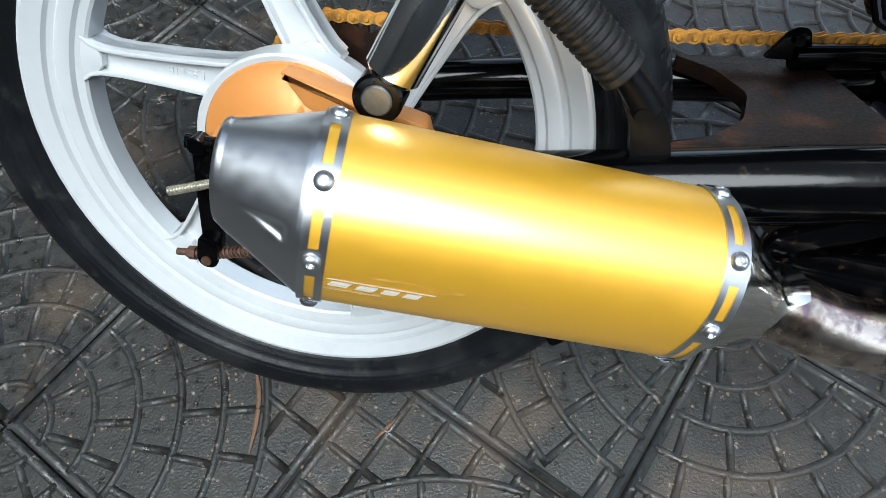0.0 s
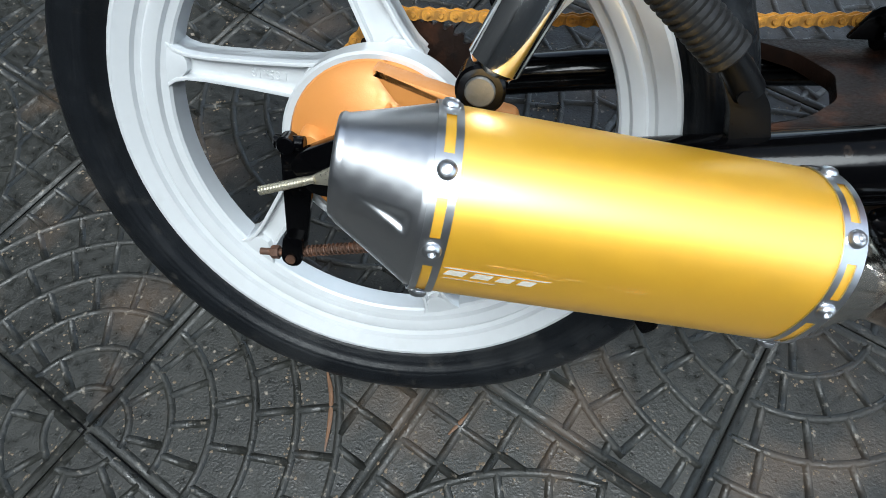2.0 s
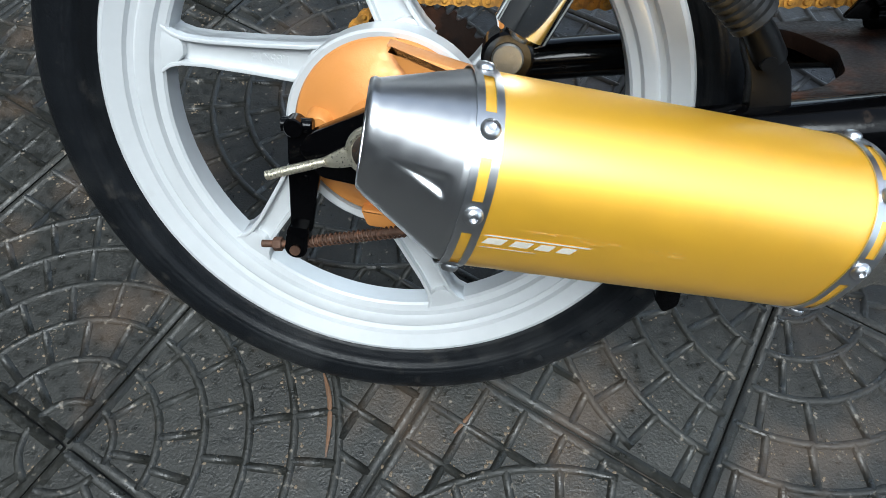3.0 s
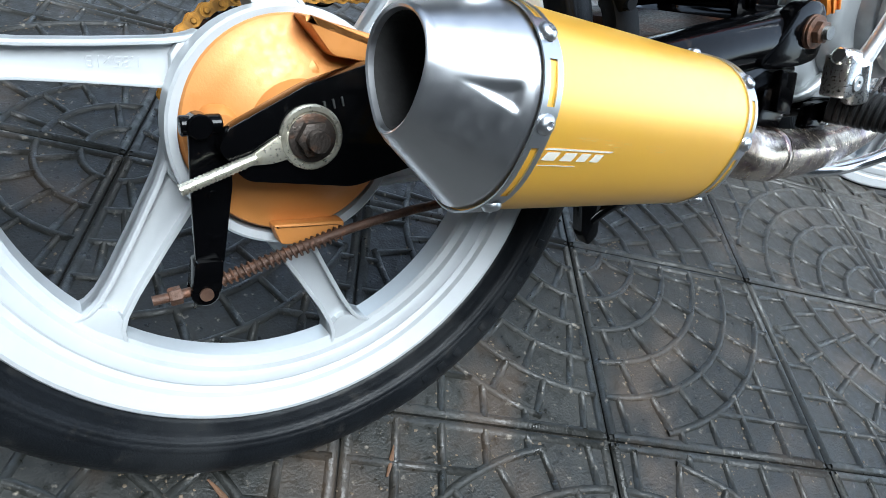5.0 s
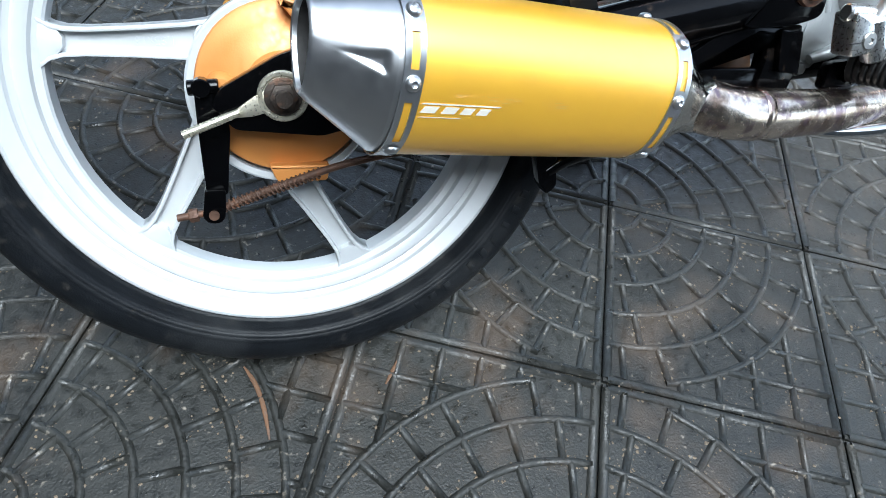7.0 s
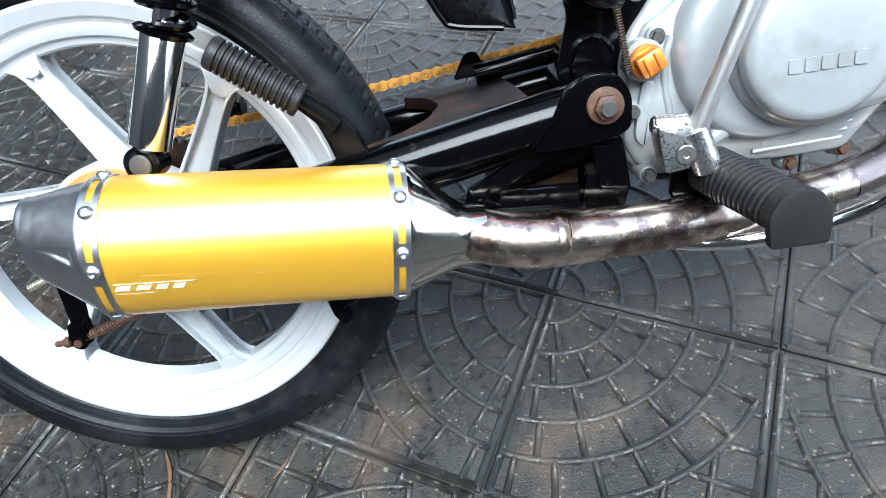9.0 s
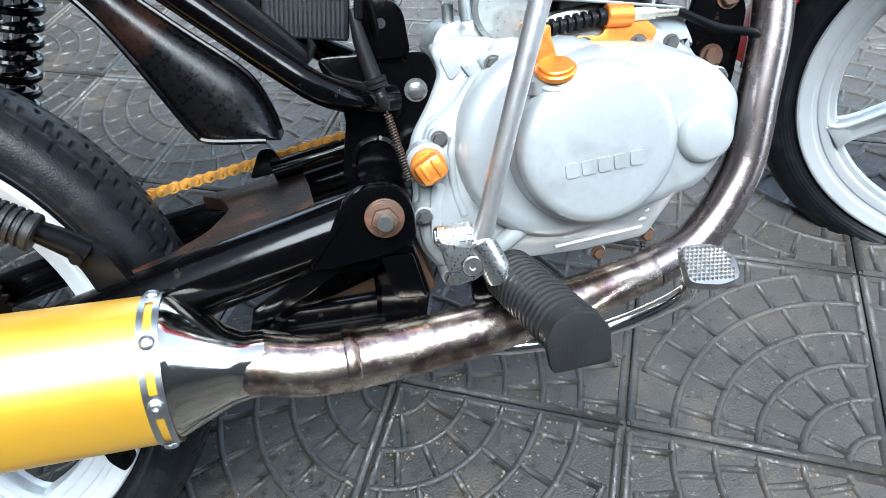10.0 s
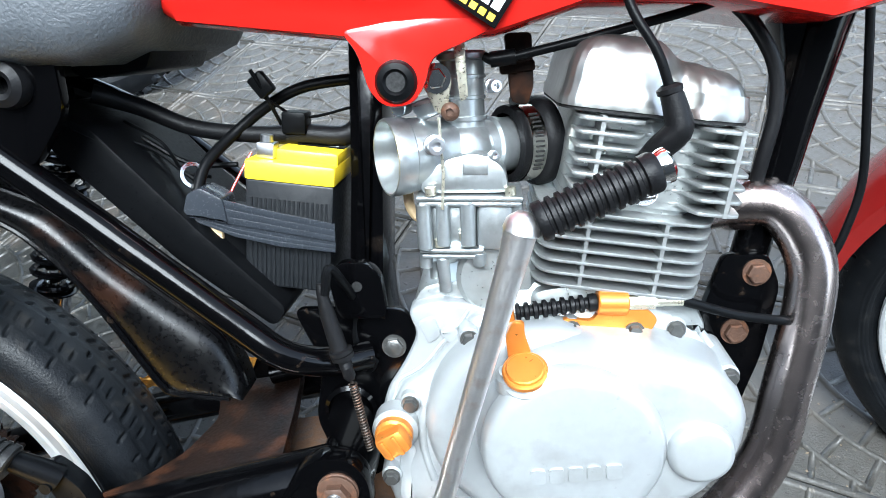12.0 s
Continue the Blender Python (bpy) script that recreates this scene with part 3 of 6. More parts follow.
# a pressed wedge in the flank of the cap
ease = lambda x: max(0.0, min(1.0, x)) ** 2 * (3 - 2 * max(0.0, min(1.0, x)))
for i, (a, *_) in enumerate(CAP[:53]):
    for j in range(240):
        wide = 2 + 9 * max(0.0, (a + 0.052) / 0.036)
        off = abs(j * 1.5 - 84)
        deep = 0.0030 * ease((a + 0.052) / 0.036) * ease((wide - off) / 8) * ease((-0.0140 - a) / 0.0045)
        v[i][j].co -= (v[i][j].co - (S0 + SD * a)).normalized() * deep
endcap = part("end_cap", bm, M_STEEL, silencer, "brushed steel tapered end cap")
bm = B()
v = shell(bm, [(-0.0585, 0.489, 0.011, 0, 0.88), (-0.050, 0.485, 0.011, 0, 0.88), (0.10, 0.46, 0.008, 0, 0.88)])
bm.faces.new(v[-1])
part("outlet_bore", bm, M_SOOT, silencer)
bm = B()
shell(bm, [(L - 0.001, 0.975, 0, 0), (L + 0.006, 0.97, 0, 0), (L + 0.012, 0.94, 0, 0), (L + 0.050, 0.56, -0.007, 0), (L + 0.062, 0.48, -0.010, 0), (L + 0.078, 0.462, -0.010, 0)])
part("inlet_cone", bm, M_CONE, silencer, "polished steel inlet cone")
for a0, sg in ((0.0, 1), (L, -1)):
    bm = B()
    SEG = 72
    rows = []
    for da in (-0.0075, 0.0075):
        rows.append([[bm.verts.new(sil(a0 + da, 2 * math.pi * j / SEG, o)) for j in range(SEG)] for o in (0.0002, 0.0012)])
    slot = lambda j: (j % 72) in (1, 2, 3, 4, 5, 6, 12, 13, 14, 15, 16, 22, 23, 24, 25, 26, 27, 28, 34, 35, 36, 37, 38, 39, 40, 46, 47, 48, 49, 50, 60, 61, 62, 63, 64, 65)
    mid = [[[bm.verts.new(sil(a0 + da, 2 * math.pi * j / SEG, o)) for j in range(SEG)] for o in (0.0002, 0.0012)] for da in (-0.0030, 0.0030)]
    four = [rows[0], mid[0], mid[1], rows[1]]
    for j in range(SEG):
        k = (j + 1) % SEG
        for i in range(3):
            if i == 1 and slot(j):
                continue
            bm.faces.new((four[i][1][j], four[i][1][k], four[i + 1][1][k], four[i + 1][1][j]))
        for q in (0, 3):
            bm.faces.new((four[q][0][j], four[q][0][k], four[q][1][k], four[q][1][j]))
        if slot(j):
            for q in (1, 2):
                bm.faces.new((four[q][0][j], four[q][0][k], four[q][1][k], four[q][1][j]))
    strap = part("strap", bm, M_STEEL, silencer, "slotted polished steel strap")
    for j in (-2, 9, 19, 31, 43, 57):
        bm = B()
        k = 2 * math.pi * j / SEG
        p = sil(a0, k, 0.001)
        screw(bm, p, p - (S0 + SD * a0), 0.0058, 0.004)
        part("screw", bm, M_STEEL, strap)
bm = B()
PIPE = [S1 + SD * 0.062 + SU * -0.010, (0.40, -0.136, 0.268), (0.45, -0.129, 0.261), (0.54, -0.114, 0.254), (0.64, -0.092, 0.252), (0.72, -0.078, 0.258)]
tube(bm, PIPE, [0.0255, 0.0258, 0.0255, 0.0238, 0.0218, 0.0195], 28, 6)
lathe(bm, (0.432, -0.132, 0.2635), (0.98, 0.15, -0.12), [(0.0255, -0.006), (0.0268, -0.004), (0.0268, 0.004), (0.0255, 0.006)], 28)
pipe = part("link_pipe", bm, M_PIPE, bike, "heat-tinted chromed exhaust link pipe with rust spots")
bm = B()
tube(bm, [(0.72, -0.078, 0.258), (0.775, -0.066, 0.275), (0.822, -0.058, 0.330), (0.842, -0.052, 0.396), (0.858, -0.046, 0.458), (0.860, -0.040, 0.499), (0.840, -0.032, 0.537), (0.806, -0.022, 0.541), (0.775, -0.01, 0.532)], [0.0195, 0.0195, 0.019, 0.0185, 0.018, 0.018, 0.018, 0.018, 0.018], 28, 6)
part("header_pipe", bm, M_PIPE2, bike, "heat-browned chrome exhaust header pipe")

# ---- rear suspension ----
def shock(side):
    """A chromed spring shock absorber; side: -1 for the right."""
    lo, hi = Vector((0.076, side * 0.120, 0.389)), Vector((0.228, side * 0.106, 0.715))
    d = (hi - lo).normalized()
    bm = B()
    tube(bm, [lo + d * 0.012, lo + d * 0.016, lo + d * 0.112, lo + d * 0.116], [0.015, 0.0185, 0.0185, 0.016], 28)
    s = part("shock_absorber", bm, M_CHROME, bike, "chromed rear shock absorber with black spring")
    bm = B()
    cyl(bm, lo + Vector((0, -0.014, 0)), lo + Vector((0, 0.014, 0)), 0.0165, seg=28, bev=0.002)
    part("eye", bm, M_BLACK, s)
    bm = B()
    cyl(bm, hi + Vector((0, -0.012, 0)), hi + Vector((0, 0.012, 0)), 0.0165, seg=28, bev=0.002)
    part("eye", bm, M_BLACK, s)
    bm = B()
    cyl(bm, lo + Vector((0, side * 0.008, 0)), lo + Vector((0, side * 0.0165, 0)), 0.0100, seg=20, bev=0.001)
    part("bush", bm, M_BOLT, s)
    bm = B()
    tube(bm, [lo + d * 0.11, hi], 0.0105, 18)
    part("damper_rod", bm, M_CHROME, s)
    bm = B()
    coil(bm, lo + d * 0.122, hi - d * 0.03, 0.0215, 0.0040, 12.5, 8, 20)
    part("spring", bm, M_BLACK, s)
    bm = B()
    lathe(bm, lo + d * 0.112, d, [(0.012, 0), (0.0235, 0.001), (0.0245, 0.004), (0.020, 0.007), (0.012, 0.007)], 28)
    part("spring_seat", bm, M_BLACK, s)
    bm = B()
    lathe(bm, hi - d * 0.03, d, [(0.012, 0), (0.024, 0), (0.024, 0.02), (0.012, 0.03)], 28)
    part("spring_seat", bm, M_BLACK, s)


shock(-1)
shock(1)


def ribbed(bm, p0, p1, r, ribs, deep=0.0022, seg=24, ends=0.006):
    """A ribbed rubber sleeve."""
    p0, p1 = Vector(p0), Vector(p1)
    d = p1 - p0
    Lr = d.length
    prof = [(0, 0), (r * 0.9, 0), (r, 0.0015), (r, ends)]
    span = (Lr - 2 * ends) / ribs
    for i in range(ribs):
        z = ends + i * span
        prof += [(r - deep, z + span * 0.12), (r - deep, z + span * 0.42), (r, z + span * 0.56), (r, z + span * 0.96)]
    prof += [(r, Lr - 0.002), (r * 0.9, Lr), (0, Lr)]
    lathe(bm, p0, d, prof, seg)


# rear foot pegs, folded up
def rear_peg(side):
    bm = B()
    ribbed(bm, (0.224, side * 0.114, 0.419), (0.158, side * 0.118, 0.473), 0.0152, 13)
    g = part("passenger_footpeg", bm, M_GREYRUB, bike, "folded passenger footpeg with ribbed black rubber")
    bm = B()
    tube(bm, [(0.218, side * 0.112, 0.425), (0.234, side * 0.105, 0.408), (0.246, side * 0.099, 0.393)], [0.008, 0.010, 0.011], 14)
    slab(bm, rounded([(0.226, 0.402), (0.244, 0.408), (0.262, 0.386), (0.272, 0.356), (0.244, 0.352), (0.238, 0.380)], 0.005), side * 0.092 - 0.010, side * 0.092 + 0.006, 0.0015)
    cyl(bm, (0.242, side * 0.112, 0.392), (0.242, side * 0.080, 0.392), 0.005, seg=12)
    part("peg_bracket", bm, M_BLACKP, g)


rear_peg(-1)

# ---- chain drive ----
SPR, FSP = Vector((0, 0.060, 0.305)), Vector((0.52, 0.060, 0.385))
bm = B()
teeth = 40
prof = []
for k in range(teeth * 4):
    r = 0.0745 if k % 4 in (0, 1) else 0.0690
    a = 2 * math.pi * k / (teeth * 4)
    prof.append((r * math.cos(a), 0.305 + r * math.sin(a)))
slab(bm, prof, 0.057, 0.063)
part("rear_sprocket", bm, M_PLATE, bike)
lm = B()
for y in (-0.0042, 0.0042):
    out = [(-0.0063 + 0.0054 * math.cos(a), 0.0054 * math.sin(a)) for a in (radians(90 + 30 * i) for i in range(7))]
    out = out[:] + [(0, -0.0036)] + [(0.0063 + 0.0054 * math.cos(a), 0.0054 * math.sin(a)) for a in (radians(-90 + 30 * i) for i in range(7))] + [(0, 0.0036)]
    slab(lm, out, y - 0.0007, y + 0.0007)
for x in (-0.0063, 0.0063):
    cyl(lm, (x, -0.0072, 0), (x, 0.0072, 0), 0.0026, seg=10, bev=0.0006)
    cyl(lm, (x, -0.003, 0), (x, 0.003, 0), 0.0038, seg=10)
first = part("chain", lm, M_CHAIN, bike, "gold drive chain, oily and rust-tinted")
runs = [Vector((0.075 * math.cos(radians(a)), 0.060, 0.305 + 0.075 * math.sin(radians(a)))) for a in range(262, 97, -8)]
runs += spline([(-0.010, 0.060, 0.380), (0.15, 0.060, 0.387), (0.30, 0.060, 0.399), (0.505, 0.060, 0.419)], 12)
runs += [Vector((0.52 + 0.034 * math.cos(radians(a)), 0.060, 0.385 + 0.034 * math.sin(radians(a)))) for a in range(95, -86, -15)]
runs += spline([(0.52, 0.060, 0.351), (0.30, 0.060, 0.278), (0.15, 0.060, 0.246), (-0.010, 0.060, 0.2305)], 12)
dist, last, spots = 0.0, runs[0], []
walked = [0.0]
for a, b in zip(runs, runs[1:]):
    walked.append(walked[-1] + (b - a).length)
for i in range(int(walked[-1] / 0.0127)):
    s_ = i * 0.0127
    k = next(j for j in range(1, len(walked)) if walked[j] >= s_)
    a, b = runs[k - 1], runs[k]
    f = (s_ - walked[k - 1]) / max(1e-9, walked[k] - walked[k - 1])
    spots.append((a.lerp(b, f), math.atan2((b - a).z, (b - a).x)))
for i, (p, a) in enumerate(spots):
    wide = 1.0 if i % 2 else 0.82
    m = Matrix.Translation(p) @ Matrix.Rotation(-a, 4, "Y") @ Matrix.Diagonal((1, wide, 1, 1))
    if i == 0:
        first.matrix_local = m
        base_inv = m.inverted()
    else:
        k = new("chain_link", first.data)
        k.parent = first
        k.matrix_local = base_inv @ m

# swing arm gusset beside the tyre
bm = B()
plan = rounded([(0.255, -0.088), (0.430, -0.088), (0.418, 0.0), (0.405, 0.072), (0.292, 0.078), (0.322, 0.045), (0.338, 0.0), (0.326, -0.045), (0.300, -0.072)], 0.008)
slab(bm, plan, -0.007, 0.007, 0.002, f=lambda x, y, z: (x, z, 0.372 + y + 0.10 * (x - 0.35) + 0.06 * z))
part("gusset_plate", bm, M_PLATE, bike, "rusty brown steel gusset plate")
bm = B()
slab(bm, rounded([(0.355, 0.392), (0.372, 0.420), (0.385, 0.420), (0.395, 0.394)], 0.006), 0.046, 0.050, 0.001)
cyl(bm, (0.378, 0.040, 0.410), (0.378, 0.054, 0.410), 0.004, seg=12)
tube(bm, [(0.38, 0.05, 0.395), (0.43, 0.055, 0.40), (0.49, 0.06, 0.405)], 0.011, 14, 3)
part("chain_guide", bm, M_BLACK, bike)

# ---- frame ----
bm = B()
tube(bm, [(0.180, -0.098, 0.735), (0.235, -0.097, 0.705), (0.324, -0.092, 0.615), (0.357, -0.092, 0.581), (0.391, -0.092, 0.546), (0.427, -0.092, 0.509), (0.458, -0.092, 0.480), (0.488, -0.076, 0.464), (0.512, -0.058, 0.458)], 0.0118, 20, 5)
tube(bm, [(0.150, 0.100, 0.735), (0.247, 0.100, 0.693), (0.32, 0.100, 0.638), (0.435, 0.092, 0.519), (0.482, 0.080, 0.484)], 0.0135, 14, 5)
rails = part("rear_frame", bm, M_BLACK, bike, "black gloss tubular rear frame")
bm = B()
EDGE_UP = spline([(x, -0.088, z) for x, z in [(0.234, 0.649), (0.289, 0.621), (0.310, 0.607), (0.338, 0.571), (0.369, 0.538), (0.394, 0.513), (0.408, 0.495), (0.416, 0.469), (0.418, 0.450)]], 5)
EDGE_LOW = spline([(x, -0.094, z) for x, z in [(0.224, 0.637), (0.274, 0.607), (0.299, 0.580), (0.317, 0.553), (0.333, 0.519), (0.349, 0.481), (0.357, 0.465), (0.368, 0.458), (0.418, 0.449)]], 5)
rows = []
for p, q in zip(EDGE_UP, EDGE_LOW):
    face = [q.lerp(p, v) + Vector((0, d, 0)) for v, d in ((0, 0.004), (0.02, 0), (0.10, -0.003), (0.30, -0.006), (0.52, -0.0085), (0.70, -0.0085), (0.84, -0.006), (0.94, -0.002), (0.99, 0.003), (1, 0.010))]
    rows.append([bm.verts.new(v) for v in face + [face[-1] + Vector((0, 0.012, 0)), face[0] + Vector((0, 0.012, 0))]])
for a, b in zip(rows, rows[1:]):
    for k in range(12):
        bm.faces.new((a[k], a[(k + 1) % 12], b[(k + 1) % 12], b[k]))
bm.faces.new(rows[0][::-1])
bm.faces.new(rows[-1])
bmesh.ops.recalc_face_normals(bm, faces=bm.faces[:])
part("frame_panel", bm, M_PANEL, rails, "black gloss pressed side panel with brown oily film", sharp=50)
bm = B()
tube(bm, [q + Vector((0, -0.002, 0)) for q in EDGE_LOW[::3]], 0.0026, 8, 3)
part("panel_rim", bm, M_BLACK, rails)
bm = B()
tube(bm, [p + Vector((0, 0.002, 0.002)) for p in EDGE_UP[::3]], 0.0024, 8, 3)
part("panel_rim", bm, M_BLACK, rails)
bm = B()
slab(bm, rounded([(0.255, 0.742), (0.34, 0.728), (0.335, 0.69), (0.30, 0.655), (0.265, 0.680)], 0.01), -0.104, -0.094, 0.002)
part("shock_bracket", bm, M_BLACK, rails).location = (0.010, 0.006, -0.012)
bm = B()
lathe(bm, (0.304, -0.104, 0.714), -Y, [(0.006, 0.0), (0.0062, 0.010), (0.010, 0.012), (0.015, 0.009), (0.0165, 0.004), (0.0165, 0.0)], 28)
part("rubber_grommet", bm, M_RUBBER, rails).location = (0.010, 0.006, -0.012)
bm = B()
slab(bm, rounded([(0.532, 0.720), (0.562, 0.715), (0.543, 0.60), (0.527, 0.50), (0.522, 0.40), (0.488, 0.40), (0.494, 0.50), (0.513, 0.60)], 0.008), -0.020, 0.048, 0.010)
mast = part("seat_tube", bm, M_BLACK, bike, "black gloss vertical frame member")
bm = B()
slab(bm, rounded([(0.455, 0.502), (0.548, 0.492), (0.556, 0.462), (0.540, 0.430), (0.520, 0.395), (0.505, 0.340), (0.470, 0.335), (0.455, 0.400), (0.470, 0.450)], 0.010), -0.052, -0.044, 0.002)
slab(bm, rounded([(0.494, 0.492), (0.492, 0.528), (0.503, 0.540), (0.524, 0.538), (0.534, 0.526), (0.534, 0.490)], 0.008), -0.062, -0.050, 0.002)
plate = part("engine_mount_plate", bm, M_BLACK, bike)
bm = B()
bolt(bm, (0.533, -0.052, 0.461), -Y, 0.0076, 0.005, 0.0100)
part("bolt", bm, M_BOLT, plate, "grey hexagon bolt")
# a solid dark disc gives the shade of an open hole
bm = B()
cyl(bm, (0.514, -0.0605, 0.519), (0.514, -0.063, 0.519), 0.0042, seg=14)
part("hole", bm, M_DARK, plate)
# footpeg and stand bracket below the pivot
bm = B()
tube(bm, [(0.300, -0.098, 0.318), (0.36, -0.100, 0.330), (0.43, -0.100, 0.345), (0.475, -0.100, 0.345)], 0.0065, 12, 4)
slab(bm, rounded([(0.349, 0.291), (0.357, 0.312), (0.381, 0.3225), (0.4276, 0.3485), (0.504, 0.3416), (0.505, 0.325), (0.466, 0.3275), (0.4544, 0.3345), (0.4311, 0.3243), (0.391, 0.3032), (0.386, 0.297), (0.370, 0.285)], 0.004), -0.101, -0.088, 0.004)
slab(bm, rounded([(0.462, 0.334), (0.505, 0.335), (0.510, 0.293), (0.4956, 0.2503), (0.455, 0.255), (0.464, 0.300), (0.4665, 0.309)], 0.004), -0.098, -0.085, 0.003)
slab(bm, rounded([(0.380, 0.3032), (0.467, 0.2995), (0.470, 0.255), (0.373, 0.260), (0.3705, 0.290)], 0.004), -0.096, -0.083, 0.003)
slab(bm, rounded([(0.378, 0.287), (0.468, 0.2795), (0.467, 0.269), (0.378, 0.276)], 0.004), -0.106, -0.094, 0.004)
slab(bm, rounded([(0.4735, 0.3385), (0.5015, 0.336), (0.5065, 0.2925), (0.4800, 0.2965)], 0.004), -0.106, -0.096, 0.002)
part("footpeg_bracket", bm, M_BLACK, bike, "black pressed steel bracket with open middle")
bm = B()
slab(bm, rounded([(0.385, 0.338), (0.50, 0.345), (0.52, 0.262), (0.45, 0.255), (0.375, 0.275)], 0.01), -0.030, 0.055, 0.004)
part("inner_plate", bm, M_STREAK, bike, "brown rusty inner plate")
bm = B()
slab(bm, rounded([(0.3600, 0.299), (0.3720, 0.294), (0.3852, 0.2877), (0.3822, 0.2786), (0.3476, 0.2800)], 0.003), -0.114, -0.108, 0.0015)
part("silencer_tab", bm, M_PEDAL, bike, "chipped steel silencer tab")
# stands
bm = B()
tube(bm, [(0.47, 0.085, 0.285), (0.455, 0.16, 0.215), (0.44, 0.222, 0.130)], 0.0095, 12, 4)
slab(bm, rounded([(0.415, 0.122), (0.465, 0.122), (0.465, 0.130), (0.415, 0.130)], 0.002), 0.205, 0.245, 0.001)
part("side_stand", bm, M_BLACK, bike, "black steel side stand")
bm = B()
tube(bm, [(0.44, -0.095, 0.272), (0.32, -0.115, 0.245), (0.245, -0.122, 0.235), (0.218, -0.122, 0.222)], [0.008, 0.008, 0.0085, 0.007], 12, 5)
slab(bm, rounded([(0.203, 0.246), (0.226, 0.244), (0.228, 0.208), (0.218, 0.200), (0.209, 0.212)], 0.004), -0.128, -0.116, 0.002)
part("centre_stand", bm, M_BLACK, bike, "folded black centre stand foot")
bm = B()
cyl(bm, (0.488, -0.062, 0.402), (0.488, 0.062, 0.402), 0.019, seg=20)
for k in range(5):
    lathe(bm, (0.488, -0.058 + 0.006 * k, 0.408), Y, [(0.019, 0), (0.0225, 0.002), (0.0225, 0.004), (0.019, 0.006)], 20)
part("pivot_tube", bm, M_BLACK, bike)
# brake light switch and its spring
bm = B()
tube(bm, [(0.494, -0.090, 0.534), (0.4945, -0.090, 0.526), (0.4955, -0.090, 0.510), (0.4985, -0.091, 0.488), (0.500, -0.092, 0.480)], [0.0025, 0.0042, 0.0058, 0.0066, 0.0066], 18)
lathe(bm, (0.5002, -0.092, 0.482), (0.14, 0, -1), [(0.0062, 0), (0.0090, 0.001), (0.0090, 0.004), (0.0078, 0.0045), (0.0088, 0.005), (0.0088, 0.008), (0.0054, 0.009), (0.0054, 0.011), (0.0046, 0.0112), (0.0054, 0.0135), (0.0046, 0.0137), (0.0052, 0.016), (0.0045, 0.0162), (0.0048, 0.024), (0.003, 0.027), (0, 0.027)], 20)
sw = part("brake_light_switch", bm, M_RUBBER, bike, "dark grey plastic brake light switch")
bm = B()
coil(bm, (0.5045, -0.092, 0.452), (0.511, -0.100, 0.398), 0.0030, 0.0007, 24, 5, 10)
tube(bm, [(0.5038, -0.092, 0.458), (0.5045, -0.092, 0.452)], 0.0012, 6)
part("spring", bm, M_DKRUST, sw)
bm = B()
tube(bm, [(0.497, -0.092, 0.526), (0.503, -0.090, 0.545), (0.508, -0.080, 0.532), (0.508, -0.052, 0.50), (0.502, -0.05, 0.47), (0.51, -0.055, 0.445), (0.516, -0.056, 0.452)], 0.0035, 8, 5)
part("wire", bm, M_BLACKP, sw)

# ---- engine ----
def blob(bm, layers):
    """A cast cover: outlines in x and z at growing depth, joined by rounded walls; each layer is (outline, y)."""
    rows = [[bm.verts.new((x, y, z)) for x, z in o] for o, y in layers]
    n = len(rows[0])
    for a, b in zip(rows, rows[1:]):
        for k in range(n):
            bm.faces.new((a[k], a[(k + 1) % n], b[(k + 1) % n], b[k]))
    bm.faces.new(rows[-1])
    bm.faces.new(rows[0][::-1])


def inset(o, k):
    """The outline shrunk towards its middle by about k metres."""
    cx, cz = sum(p[0] for p in o) / len(o), sum(p[1] for p in o) / len(o)
    out = []
    for x, z in o:
        d = Vector((x - cx, z - cz))
        out.append((x - d.x / d.length * k, z - d.y / d.length * k))
    return out


def circ(cx, cz, r, n=40):
    return [(cx + r * math.cos(2 * math.pi * k / n), cz + r * math.sin(2 * math.pi * k / n)) for k in range(n)]


CASE = rounded([(0.548, 0.494), (0.555, 0.472), (0.540, 0.447), (0.522, 0.425), (0.512, 0.398), (0.515, 0.376), (0.506, 0.351), (0.509, 0.322), (0.520, 0.298), (0.548, 0.284), (0.600, 0.288), (0.660, 0.283), (0.725, 0.284), (0.770, 0.335), (0.792, 0.385), (0.796, 0.420), (0.775, 0.455), (0.745, 0.484), (0.690, 0.492), (0.640, 0.492), (0.600, 0.492), (0.575, 0.500)], 0.010, 4)
COVER = rounded([(0.602, 0.488), (0.590, 0.475), (0.574, 0.460), (0.562, 0.447), (0.549, 0.438), (0.536, 0.432), (0.529, 0.418), (0.517, 0.400), (0.519, 0.376), (0.511, 0.352), (0.513, 0.322), (0.524, 0.301), (0.550, 0.289), (0.600, 0.292), (0.660, 0.287), (0.722, 0.288), (0.766, 0.337), (0.788, 0.385), (0.791, 0.418), (0.771, 0.452), (0.742, 0.480), (0.690, 0.488), (0.640, 0.488)], 0.007, 4)
bm = B()
blob(bm, [(inset(CASE, 0.012), 0.085), (inset(CASE, 0.004), 0.078), (inset(CASE, 0.004), -0.030), (inset(CASE, 0.006), -0.044)])
engine = part("engine", bm, M_ALU, bike, "silver single-cylinder engine crankcase")
bm = B()
blob(bm, [(COVER, -0.054), (COVER, -0.0640), (inset(COVER, 0.0015), -0.0665), (inset(COVER, 0.005), -0.068), (inset(COVER, 0.013), -0.0715), (inset(COVER, 0.030), -0.079)])
cover = part("engine_cover", bm, M_CASE, engine, "silver painted right engine cover with water stains")
bm = B()
blob(bm, [(CASE, -0.038), (CASE, -0.0545), (inset(CASE, 0.0018), -0.0575), (inset(CASE, 0.004), -0.0583)])
